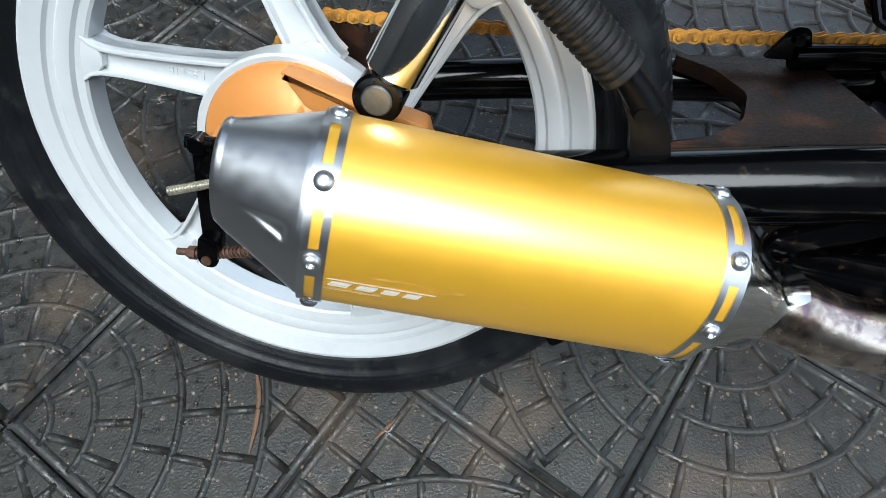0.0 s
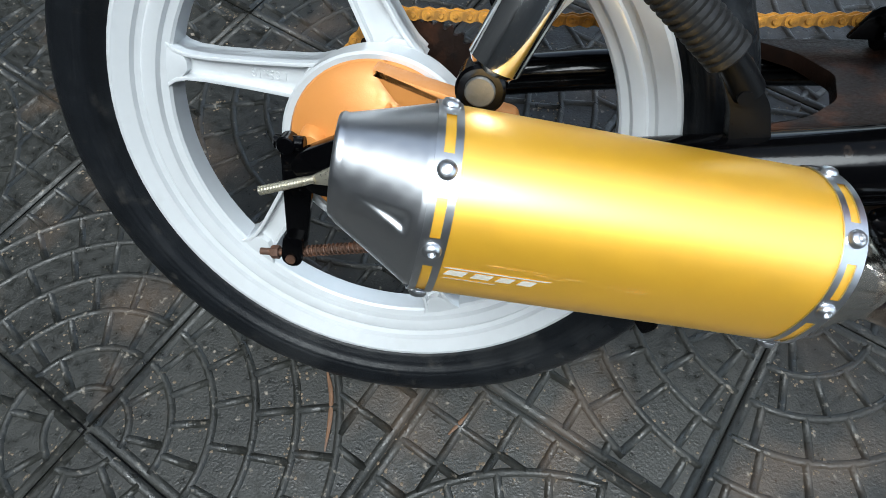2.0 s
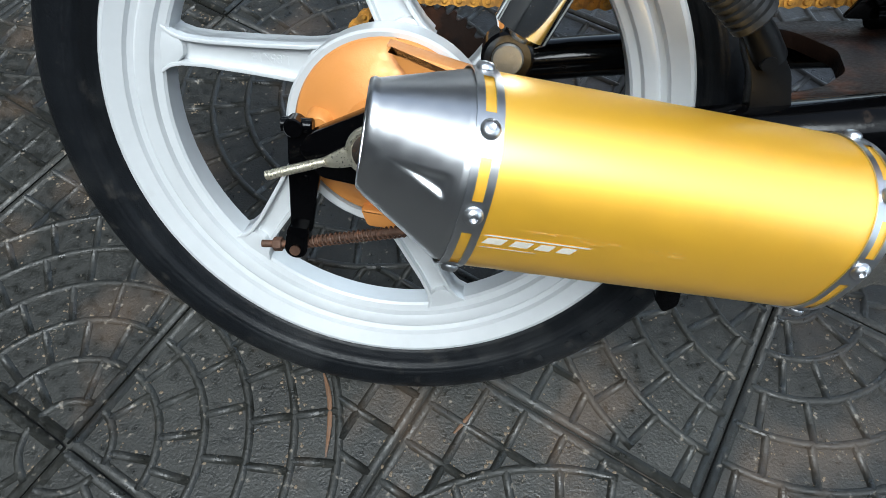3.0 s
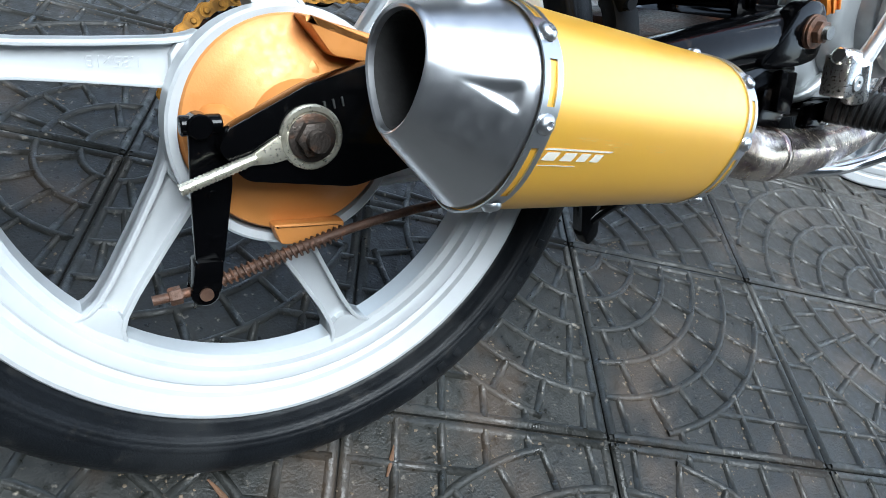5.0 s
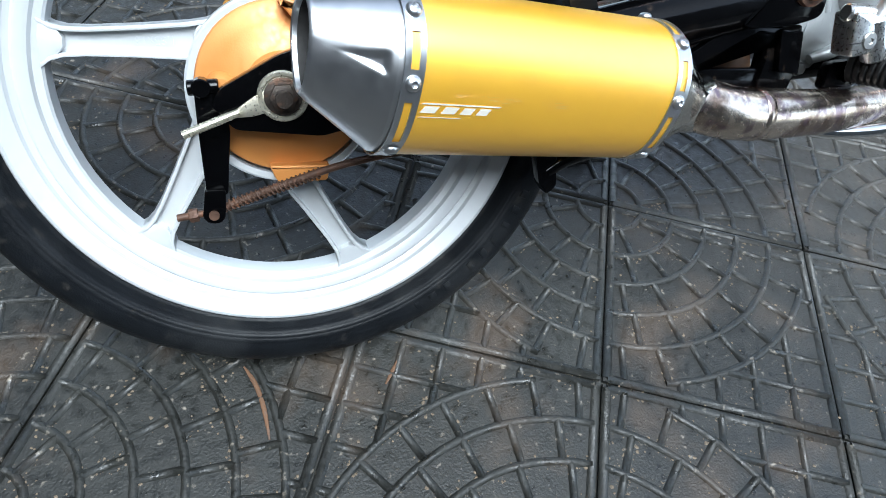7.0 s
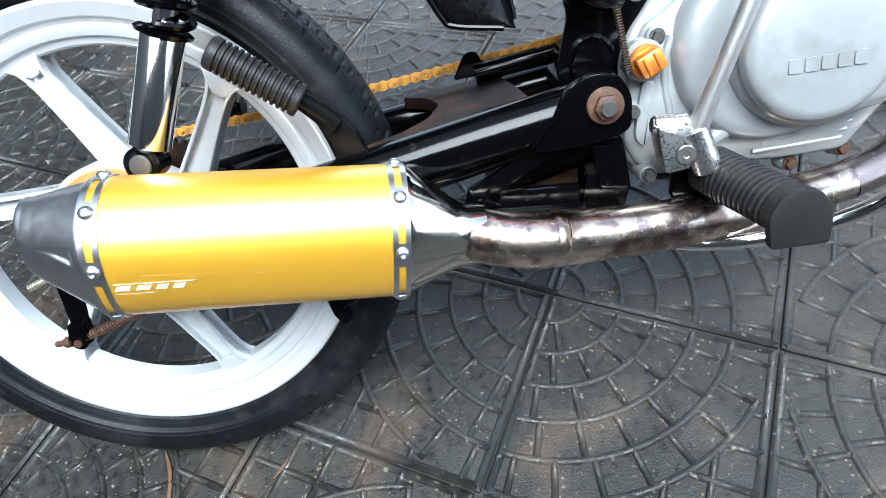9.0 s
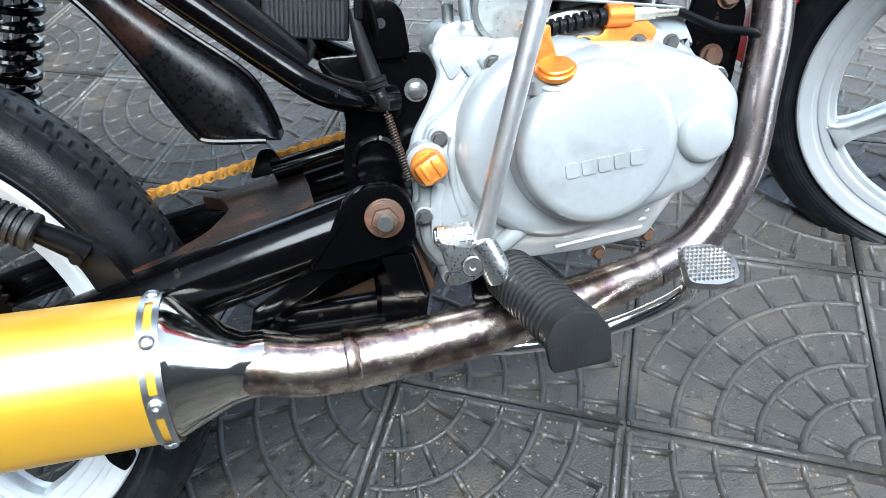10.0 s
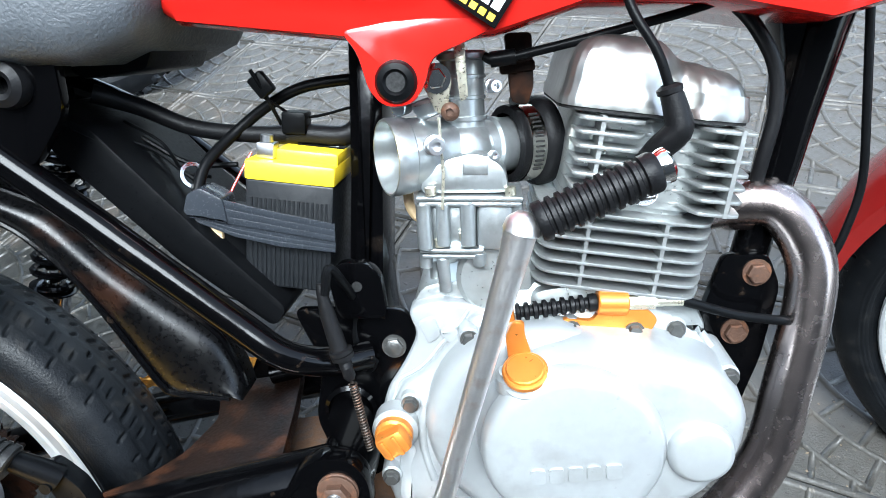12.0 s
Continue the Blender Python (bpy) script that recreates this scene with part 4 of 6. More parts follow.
part("case_flange", bm, M_CASE, engine, "silver painted crankcase flange")
bm = B()
slab(bm, rounded([(0.572, 0.475), (0.586, 0.478), (0.592, 0.466), (0.582, 0.459)], 0.004), -0.0645, -0.056, 0.0025)
part("casting_pad", bm, M_CASE, engine)
bm = B()
slab(bm, rounded([(0.556, 0.484), (0.570, 0.487), (0.574, 0.470), (0.562, 0.463)], 0.005), -0.0605, -0.056, 0.0015)
part("casting_pad", bm, M_CASE, engine)
bm = B()
slab(bm, rounded([(0.530, 0.386), (0.546, 0.380), (0.540, 0.344), (0.530, 0.318), (0.520, 0.330), (0.524, 0.360)], 0.008), -0.0765, -0.066, 0.004)
part("casting_pad", bm, M_CASE, engine)
bm = B()
tube(bm, [(0.600, -0.084, 0.330), (0.570, -0.080, 0.310), (0.545, -0.077, 0.302)], [0.009, 0.008, 0.005], 14, 4)
tube(bm, [(0.556, -0.077, 0.420), (0.550, -0.0765, 0.400), (0.549, -0.0765, 0.375), (0.553, -0.077, 0.350)], 0.0042, 12, 4)
part("casting_rib", bm, M_CASE, engine)
bm = B()
o1 = circ(0.640, 0.400, 0.086, 48)
blob(bm, [(o1, -0.070), (o1, -0.082), (inset(o1, 0.002), -0.090), (inset(o1, 0.008), -0.097), (inset(o1, 0.018), -0.099)])
part("cover_ring", bm, M_CASE, engine)
bm = B()
hull = [(0.668 + 0.074 * math.cos(radians(a)), 0.400 + 0.074 * math.sin(radians(a))) for a in range(78, 300, 8)]
hull += rounded([(0.715, 0.325), (0.760, 0.348), (0.786, 0.380), (0.792, 0.415), (0.772, 0.444), (0.72, 0.470)], 0.012)[5:-2]
blob(bm, [(inset(hull, -0.004), -0.066), (inset(hull, -0.002), -0.085), (hull, -0.098), (inset(hull, 0.003), -0.112), (inset(hull, 0.009), -0.120), (inset(hull, 0.018), -0.124)])
clutch = part("clutch_cover", bm, M_CASE, engine, "silver painted round clutch cover")
bm = B()
o2 = circ(0.664, 0.401, 0.066, 48)
blob(bm, [(o2, -0.118), (inset(o2, 0.001), -0.126), (inset(o2, 0.005), -0.1315), (inset(o2, 0.012), -0.1335)])
part("clutch_dome", bm, M_CASE, engine)
bm = B()
o3 = circ(0.752, 0.392, 0.0235, 32)
blob(bm, [(o3, -0.110), (o3, -0.126), (inset(o3, 0.002), -0.1305), (inset(o3, 0.006), -0.1325)])
part("timing_cap", bm, M_CASE, engine)
for i, w in enumerate((0.0105, 0.0105, 0.011, 0.010, 0.0115)):
    bm = B()
    x = 0.632 + i * 0.0132
    slab(bm, rounded([(x, 0.3815), (x + w, 0.3815), (x + w, 0.3930), (x, 0.3930)], 0.002, 2), -0.1350, -0.1325)
    part("raised_mark", bm, M_CASE, engine)
# bosses and bolts round the cover
for i, (x, z, y) in enumerate(((0.597, 0.473, -0.074), (0.518, 0.357, -0.076), (0.543, 0.421, -0.073), (0.720, 0.467, -0.074), (0.674, 0.473, -0.074), (0.752, 0.461, -0.066), (0.728, 0.284, -0.050), (0.678, 0.276, -0.050), (0.532, 0.293, -0.074), (0.784, 0.428, -0.085))):
    bm = B()
    cyl(bm, (x, -0.035, z), (x, y - 0.004, z), 0.0105, 0.0085, 20, 0.002)
    boss = part("bolt_boss", bm, M_CASE, engine)
    bm = B()
    bolt(bm, (x, y - 0.004, z), -Y, 0.0058, 0.006, 0.0072)
    part("bolt", bm, M_RUST if i in (6, 7) else M_BOLT, engine)
bm = B()
for k, z in enumerate((0.300, 0.3075, 0.315)):
    tube(bm, [(0.632 + 0.008 * k, -0.0735, z), (0.715 + 0.004 * k, -0.0735, z + 0.002)], 0.0022, 8)
part("cooling_rib", bm, M_CASE, engine)
bm = B()
tube(bm, [(0.598, -0.0585, 0.489), (0.587, -0.0588, 0.476), (0.571, -0.0588, 0.461), (0.560, -0.0588, 0.449), (0.547, -0.0588, 0.440), (0.534, -0.0588, 0.4335), (0.527, -0.0588, 0.418), (0.519, -0.0588, 0.407)], 0.0011, 8, 5)
part("casting_seam", bm, M_SEAL, engine, "pale green line of sealant")
# upper rear of the crankcase
bm = B()
slab(bm, rounded([(0.556, 0.470), (0.552, 0.494), (0.562, 0.508), (0.580, 0.510), (0.615, 0.508), (0.640, 0.500), (0.650, 0.460)], 0.010), -0.046, 0.06, 0.006)
cyl(bm, (0.572, -0.030, 0.500), (0.574, -0.030, 0.524), 0.0050, seg=14, bev=0.001)
cyl(bm, (0.622, 0.03, 0.512), (0.622, -0.058, 0.512), 0.031, seg=32, bev=0.004)
cyl(bm, (0.645, -0.03, 0.47), (0.645, -0.064, 0.49), 0.024, seg=24, bev=0.006)
slab(bm, rounded([(0.64, 0.46), (0.645, 0.502), (0.70, 0.505), (0.765, 0.490), (0.78, 0.45)], 0.012), -0.066, 0.066, 0.010)
part("crankcase_top", bm, M_ALU, engine)
# filler plug and dipstick cap
bm = B()
cyl(bm, (0.529, -0.066, 0.403), (0.529, -0.088, 0.403), 0.0185, seg=28, bev=0.003)
part("filler_neck", bm, M_CASE, engine)
bm = B()
cyl(bm, (0.529, -0.086, 0.403), (0.529, -0.096, 0.403), 0.0150, seg=28, bev=0.002)
tw = RX(radians(-24), 3, "Y")
box(bm, (0.530, -0.100, 0.403), (0.025, 0.016, 0.021), tw, 0.005)
for k in (-1, 1):
    box(bm, Vector((0.530, -0.109, 0.403)) + tw @ Vector((0.005 * k, 0, 0)), (0.0035, 0.003, 0.017), tw, 0.001)
part("filler_plug", bm, M_ORMET, engine, "orange anodised winged filler plug")
bm = B()
cyl(bm, (0.632, -0.112, 0.446), (0.632, -0.112, 0.462), 0.0175, seg=28, bev=0.003)
part("dipstick_neck", bm, M_CASE, engine)
bm = B()
cyl(bm, (0.6362, -0.120, 0.4622), (0.6362, -0.1225, 0.4672), 0.0160, seg=28, bev=0.0012)
cyl(bm, (0.6362, -0.1222, 0.4662), (0.6362, -0.1235, 0.4692), 0.0135, seg=28, bev=0.001)
dip = part("dipstick_cap", bm, M_ORMET, engine, "orange anodised dipstick cap")
bm = B()
cyl(bm, (0.6362, -0.113, 0.4482), (0.6362, -0.1195, 0.4602), 0.0170, seg=28, bev=0.002)
part("filler_neck", bm, M_CASE, dip)
# clutch cable holder
bm = B()
slab(bm, rounded([(0.662, 0.468), (0.668, 0.482), (0.690, 0.478), (0.702, 0.494), (0.722, 0.492), (0.738, 0.474), (0.730, 0.462), (0.700, 0.468)], 0.004), -0.078, -0.072, 0.001)
slab(bm, rounded([(0.622, 0.476), (0.625, 0.500), (0.632, 0.500), (0.634, 0.474)], 0.002), -0.082, -0.070, 0.001)
cyl(bm, (0.694, -0.078, 0.493), (0.716, -0.077, 0.490), 0.0092, seg=22, bev=0.001)
slab(bm, rounded([(0.6251, 0.4867), (0.6315, 0.4977), (0.6396, 0.4968), (0.6388, 0.488), (0.6418, 0.4735), (0.6418, 0.4682), (0.6252, 0.468)], 0.003), -0.110, -0.105, 0.0015)
holder = part("cable_holder", bm, M_ORMET, engine, "orange anodised clutch cable holder")
bm = B()
ribbed(bm, (0.634, -0.080, 0.492), (0.694, -0.078, 0.493), 0.0068, 8, 0.0024, 18, 0.003)
part("rubber_bellows", bm, M_RUBBER, holder)
bm = B()
tube(bm, [(0.716, -0.077, 0.490), (0.736, -0.076, 0.488)], 0.0058, 6)
cyl(bm, (0.736, -0.076, 0.488), (0.756, -0.075, 0.486), 0.0040, seg=14)
part("adjuster", bm, M_ZINC, holder)
bm = B()
tube(bm, [(0.756, -0.075, 0.486), (0.800, -0.062, 0.464), (0.836, -0.056, 0.453), (0.850, -0.030, 0.440), (0.860, 0.0, 0.415)], 0.0038, 12, 5)
part("clutch_cable", bm, M_BLACKP, bike, "black clutch cable")

# cylinder and head: local frame along the bore
CY = Vector((0.705, 0.0, 0.492))
UP = Vector((0.235, 0, 0.972))
FW = Vector((0.972, 0, -0.235))


def bore(b, y, a):
    return CY + FW * b + UP * (a * 0.935) + Vector((0, y, 0))


def fin(bm, outline, a0, a1, bev=0.0):
    """A plate across the bore; outline in b and y."""
    slab(bm, outline, a0, a1, bev, f=lambda b, a, y: tuple(bore(b, y, a)))


bm = B()
fin(bm, rounded([(-0.044, -0.058), (0.050, -0.058), (0.050, 0.058), (-0.044, 0.058)], 0.02), -0.02, 0.075)
barrel = part("cylinder_barrel", bm, M_ALU, engine)
OB = rounded([(-0.056, -0.080), (0.056, -0.080), (0.072, -0.045), (0.072, 0.045), (0.056, 0.080), (-0.056, 0.080), (-0.062, 0.05), (-0.062, -0.05)], 0.012, 3)
for i in range(7):
    bm = B()
    a = 0.008 + i * 0.0098
    fin(bm, OB, a, a + 0.0026, 0.0007)
    part("fin", bm, M_FIN, engine)
for b in (-0.026, 0.028):
    bm = B()
    fin(bm, [(b - 0.0014, -0.079), (b + 0.0014, -0.079), (b + 0.0014, -0.05), (b - 0.0014, -0.05)], 0.008, 0.068)
    part("fin_rib", bm, M_FIN, engine)
bm = B()
fin(bm, rounded([(-0.046, -0.062), (0.066, -0.062), (0.066, 0.062), (-0.046, 0.062)], 0.015), 0.074, 0.150)
part("cylinder_head", bm, M_ALU, engine)
OH = rounded([(-0.046, -0.088), (-0.004, -0.088), (0.004, -0.062), (0.036, -0.062), (0.042, -0.088), (0.073, -0.084), (0.078, -0.060), (0.077, 0.060), (0.064, 0.088), (-0.046, 0.088)], 0.006, 3)
for i in range(7):
    bm = B()
    a = 0.078 + i * 0.0100
    fin(bm, OH, a, a + 0.0028, 0.0008)
    part("fin", bm, M_FIN, engine)
for b in (-0.030, 0.062):
    bm = B()
    fin(bm, [(b - 0.0015, -0.0865), (b + 0.0015, -0.0865), (b + 0.0015, -0.05), (b - 0.0015, -0.05)], 0.078, 0.142)
    part("fin_rib", bm, M_FIN, engine)
bm = B()
OC = rounded([(-0.060, -0.080), (0.028, -0.082), (0.074, -0.072), (0.076, 0.074), (-0.060, 0.080)], 0.022, 6)
def lobe(b, y, a):
    """Narrows the cover between its tall rear dome and its lower front dome."""
    waist = math.exp(-((b - 0.022) / 0.011) ** 2)
    y *= 1 - 0.20 * waist * (a > 0.15)
    if a > 0.165:
        a -= 0.010 * waist + 0.016 * max(0.0, min(1.0, (b - 0.020) / 0.02))
    return b, y, a


OC = [p for q, r in zip(OC, OC[1:] + OC[:1]) for p in ((q[0] + (r[0] - q[0]) * k / 6, q[1] + (r[1] - q[1]) * k / 6) for k in range(6))]
lay = [(inset(OC, k), a) for k, a in ((0.0, 0.146), (0.0, 0.152), (0.0015, 0.156), (0.003, 0.164), (0.004, 0.174), (0.007, 0.183), (0.012, 0.190), (0.020, 0.195), (0.034, 0.198))]
rows = [[bm.verts.new(bore(*lobe(b, y, a))) for b, y in o] for o, a in lay]
for p, q in zip(rows, rows[1:]):
    for k in range(len(p)):
        bm.faces.new((p[k], p[(k + 1) % len(p)], q[(k + 1) % len(p)], q[k]))
bm.faces.new(rows[-1])
part("rocker_cover", bm, M_POLISH, engine, "polished aluminium rocker cover")
bm = B()
fin(bm, inset(OC, 0.0015), 0.1435, 0.1462)
part("gasket", bm, M_DARK, engine)
# exhaust flange
bm = B()
tube(bm, [bore(0.078, -0.01, 0.082), bore(0.100, -0.016, 0.078), bore(0.112, -0.02, 0.077)], [0.026, 0.024, 0.020], 24)
part("exhaust_flange", bm, M_PIPE2, engine)
# spark plug cap and lead
bm = B()
tube(bm, [(0.732, -0.074, 0.590), (0.738, -0.092, 0.602), (0.750, -0.098, 0.614), (0.750, -0.098, 0.624), (0.7465, -0.097, 0.640)], [0.0075, 0.0088, 0.0094, 0.0086, 0.0072], 18, 4)
lathe(bm, (0.7465, -0.097, 0.638), (-0.2, 0, 1), [(0.0072, 0), (0.0084, 0.001), (0.0084, 0.004), (0.005, 0.006)], 18)
cap = part("spark_plug_cap", bm, M_RUBBER, bike, "black rubber spark plug cap with lead")
bm = B()
tube(bm, [(0.7465, -0.097, 0.640), (0.740, -0.095, 0.664), (0.728, -0.088, 0.690), (0.722, -0.07, 0.72), (0.72, -0.03, 0.74)], 0.0032, 12, 5)
part("lead", bm, M_BLACKP, cap)
bm = B()
cyl(bm, (0.729, -0.050, 0.560), (0.735, -0.080, 0.577), 0.0070, seg=16)
bolt(bm, (0.7325, -0.067, 0.570), (0.006, -0.030, 0.017), 0.0105, 0.008, 0.0115)
cyl(bm, (0.735, -0.080, 0.577), (0.741, -0.092, 0.596), 0.0042, seg=12)
part("spark_plug", bm, M_CHROME, cap)

# ---- kick starter ----
bm = B()
tube(bm, [(0.556, -0.134, 0.344), (0.566, -0.140, 0.372), (0.590, -0.149, 0.438), (0.618, -0.157, 0.512), (0.636, -0.161, 0.560), (0.643, -0.162, 0.580)], [0.0098, 0.0076, 0.0073, 0.0080, 0.0092, 0.0104], 20, 5)
lathe(bm, (0.643, -0.162, 0.578), (0.35, -0.05, 0.94), [(0.0115, 0), (0.0105, 0.006), (0.006, 0.0105), (0, 0.012)], 20)
kick = part("kick_lever", bm, M_DENT, bike, "worn chromed kick start lever")
bm = B()
slab(bm, rounded([(0.5225, 0.356), (0.548, 0.354), (0.557, 0.345), (0.557, 0.322), (0.548, 0.316), (0.529, 0.3135), (0.5245, 0.337)], 0.004), -0.143, -0.116, 0.003)
cyl(bm, (0.521, -0.130, 0.355), (0.552, -0.130, 0.353), 0.0085, seg=20, bev=0.002)
cyl(bm, (0.554, -0.134, 0.350), (0.5685, -0.134, 0.309), 0.0126, 0.0122, 26, 0.002)
clamp_ = part("kick_clamp", bm, M_FORGED, kick, "chromed forged clamp with a slot")
bm = B()
cyl(bm, (0.5205, -0.131, 0.356), (0.5235, -0.131, 0.3555), 0.0066, seg=6)
part("clamp_bolt", bm, M_BOLT, clamp_)
# a thin dark bar gives the shade inside the saw cut
bm = B()
box(bm, (0.5325, -0.1427, 0.3275), (0.017, 0.0012, 0.0009), RX(radians(-4), 3, "Y"))
part("slot", bm, M_DARK, clamp_)
bm = B()
lathe(bm, (0.546, -0.1425, 0.329), -Y, [(0.0096, -0.001), (0.0096, 0.0005), (0.0086, 0.0005)], 24)
part("shaft_ring", bm, M_DARK, clamp_)
bm = B()
lathe(bm, (0.546, -0.1425, 0.329), -Y, [(0.0084, -0.001), (0.0084, 0.0012), (0.0076, 0.0020), (0.0032, 0.0020), (0.0022, 0.0010), (0, 0.0010)], 24)
part("kick_shaft", bm, M_PEDAL, kick)
bm = B()
ribbed(bm, (0.652, -0.164, 0.582), (0.722, -0.158, 0.603), 0.0122, 10, 0.0020)
part("kick_rubber", bm, M_RUBBER, kick, "ribbed black rubber kick pedal")
bm = B()
lathe(bm, (0.726, -0.1575, 0.605), (0.96, 0.08, 0.27), [(0.004, -0.004), (0.0095, -0.004), (0.0105, -0.001), (0.0105, 0.002), (0.008, 0.004), (0.004, 0.003), (0.004, -0.004)], 22)
part("end_ring", bm, M_CHROME, kick)

# ---- rider's footpeg and brake pedal ----
bm = B()
P0, P1 = Vector((0.580, -0.108, 0.299)), Vector((0.602, -0.220, 0.293))
ribbed(bm, P0, P1, 0.0235, 14, 0.0026, 30, 0.008)
for v_ in bm.verts:
    k = (v_.co - P0).dot((P1 - P0).normalized())
    if v_.co.z < 0.288 and k > 0:
        v_.co.z = 0.288 + (v_.co.z - 0.288) * 0.55
peg = part("rider_footpeg", bm, M_GREYRUB, bike, "ribbed black rubber rider footpeg")
bm = B()
slab(bm, rounded([(0.584, 0.302), (0.593, 0.317), (0.608, 0.322), (0.623, 0.317), (0.632, 0.302), (0.631, 0.274), (0.586, 0.274)], 0.005), -0.228, -0.217, 0.003)
part("peg_end", bm, M_GREYRUB, peg).location = (-0.006, 0, -0.004)
bm = B()
tube(bm, [(0.560, -0.02, 0.278), (0.572, -0.07, 0.292), (0.584, -0.112, 0.300)], [0.012, 0.011, 0.010], 14, 4)
slab(bm, rounded([(0.548, 0.302), (0.590, 0.306), (0.600, 0.290), (0.580, 0.270), (0.545, 0.274)], 0.006), -0.104, -0.090, 0.004)
part("peg_arm", bm, M_BLACK, peg)
bm = B()
tube(bm, [(0.722, -0.160, 0.288), (0.722, -0.150, 0.268), (0.700, -0.134, 0.248), (0.660, -0.120, 0.232), (0.600, -0.112, 0.226), (0.54, -0.100, 0.232), (0.50, -0.085, 0.26)], [0.0085, 0.0085, 0.008, 0.0078, 0.0078, 0.0078, 0.0078], 16, 5)
pedal = part("brake_pedal", bm, M_CHROME, bike, "chromed rear brake pedal with knurled pad")
bm = B()
padm = Matrix.Translation((0.727, -0.168, 0.297)) @ Matrix.Rotation(radians(34), 4, "X") @ Matrix.Rotation(radians(16), 4, "Y")
pl = rounded([(-0.026, -0.017), (-0.016, 0.019), (0.012, 0.020), (0.029, 0.008), (0.024, -0.015), (0.002, -0.021)], 0.008)
slab(bm, pl, -0.004, 0.005, 0.002, f=lambda x, y, z: tuple(padm @ Vector((x, z, y))))
part("pad", bm, M_PEDAL, pedal)
bm = B()
for i in range(-6, 7):
    for j in range(-5, 6):
        x, y = i * 0.0040 + (0.002 if j % 2 else 0), j * 0.0036
        if -0.023 < x < 0.024 and -0.016 < y < 0.018 and x - y * 0.2 < 0.022:
            tip = bm.verts.new(padm @ Vector((x, y, 0.0075)))
            q = [bm.verts.new(padm @ Vector((x + a * 0.0019, y + b * 0.0019, 0.0049))) for a, b in ((-1, 0), (0, -1), (1, 0), (0, 1))]
            for k in range(4):
                bm.faces.new((q[k], q[(k + 1) % 4], tip))
part("knurling", bm, M_PEDAL, pedal, flat=True)

# ---- carburettor ----
CA = Vector((0.87, 0.48, -0.08)).normalized()
CC = Vector((0.563, -0.050, 0.6135))
bm = B()
# bell mouth with a turned rim, throat and outlet
lathe(bm, CC, CA, [(0.0215, 0.052), (0.0225, 0.034), (0.0240, 0.022), (0.0268, 0.017), (0.0275, 0.012), (0.0275, 0.003), (0.0285, 0.002), (0.0290, -0.004), (0.0290, -0.0100), (0.0282, -0.0125), (0.0268, -0.0125), (0.0258, -0.004), (0.0215, 0.012), (0.0215, 0.035), (0, 0.035)], 44)
lathe(bm, CC, CA, [(0.0215, 0.050), (0.0205, 0.066), (0.0205, 0.074), (0.0228, 0.076), (0.0228, 0.080), (0.0215, 0.082), (0.0215, 0.100), (0, 0.1)], 36)
# the rounded middle and the slide tower with its rings
TW = Vector((0.10, 0.02, 1)).normalized()
TB = CC + CA * 0.052
bmesh.ops.create_uvsphere(bm, u_segments=32, v_segments=16, radius=0.0262, matrix=Matrix.Translation(TB - TW * 0.002))
lathe(bm, TB - TW * 0.030, TW, [(0.0, 0), (0.017, 0.002), (0.0172, 0.044), (0.0165, 0.052), (0.0185, 0.0525), (0.0185, 0.0555), (0.0165, 0.056), (0.0165, 0.068), (0.0178, 0.0685), (0.0178, 0.0705), (0.0165, 0.071), (0.0165, 0.083), (0.0178, 0.0835), (0.0178, 0.0855), (0.0170, 0.086), (0.0170, 0.096), (0.0192, 0.097), (0.0192, 0.101), (0.016, 0.103), (0, 0.103)], 36)
carb = part("carburettor", bm, M_ZAMAK, bike, "bare aluminium carburettor without its air hose")
bm = B()
slab(bm, rounded([(0.574, 0.586), (0.640, 0.579), (0.638, 0.600), (0.620, 0.612), (0.596, 0.610), (0.578, 0.600)], 0.008), -0.066, -0.030, 0.004)
part("carburettor_base", bm, M_ZAMAK, carb)
bm = B()
box(bm, (0.617, -0.0668, 0.6005), (0.018, 0.0016, 0.009), RX(radians(8), 3, "Y"), 0.0006)
part("raised_mark", bm, M_ZAMAK, carb)
bm = B()
slab(bm, rounded([(0.574, 0.650), (0.600, 0.655), (0.604, 0.643), (0.580, 0.636)], 0.004), -0.050, -0.030, 0.003)
cyl(bm, (0.566, -0.052, 0.648), (0.570, -0.036, 0.648), 0.0058, seg=16, bev=0.001)
part("cable_boss", bm, M_ZAMAK, carb)
bm = B()
lathe(bm, CC, CA, [(0.0232, 0.0115), (0, 0.0115)], 32)
part("throttle_slide", bm, M_PLATE, carb)
cb = RX(radians(7), 3, "Y")
bm = B()
box(bm, (0.626, -0.044, 0.557), (0.026, 0.046, 0.040), cb, 0.004)
box(bm, (0.594, -0.046, 0.556), (0.038, 0.032, 0.042), cb, 0.005)
cyl(bm, (0.588, -0.050, 0.542), (0.587, -0.050, 0.528), 0.013, 0.010, 24, 0.003)
bowl = part("float_bowl", bm, M_ZAMAK, carb)
for c_, s_ in (((0.610, -0.046, 0.5795), (0.078, 0.052, 0.0036)), ((0.610, -0.046, 0.5755), (0.075, 0.050, 0.0034)), ((0.592, -0.052, 0.541), (0.048, 0.034, 0.0036)), ((0.592, -0.052, 0.5365), (0.046, 0.032, 0.0034))):
    bm = B()
    box(bm, c_, s_, cb, 0.0012)
    part("bowl_flange", bm, M_ZAMAK, carb)
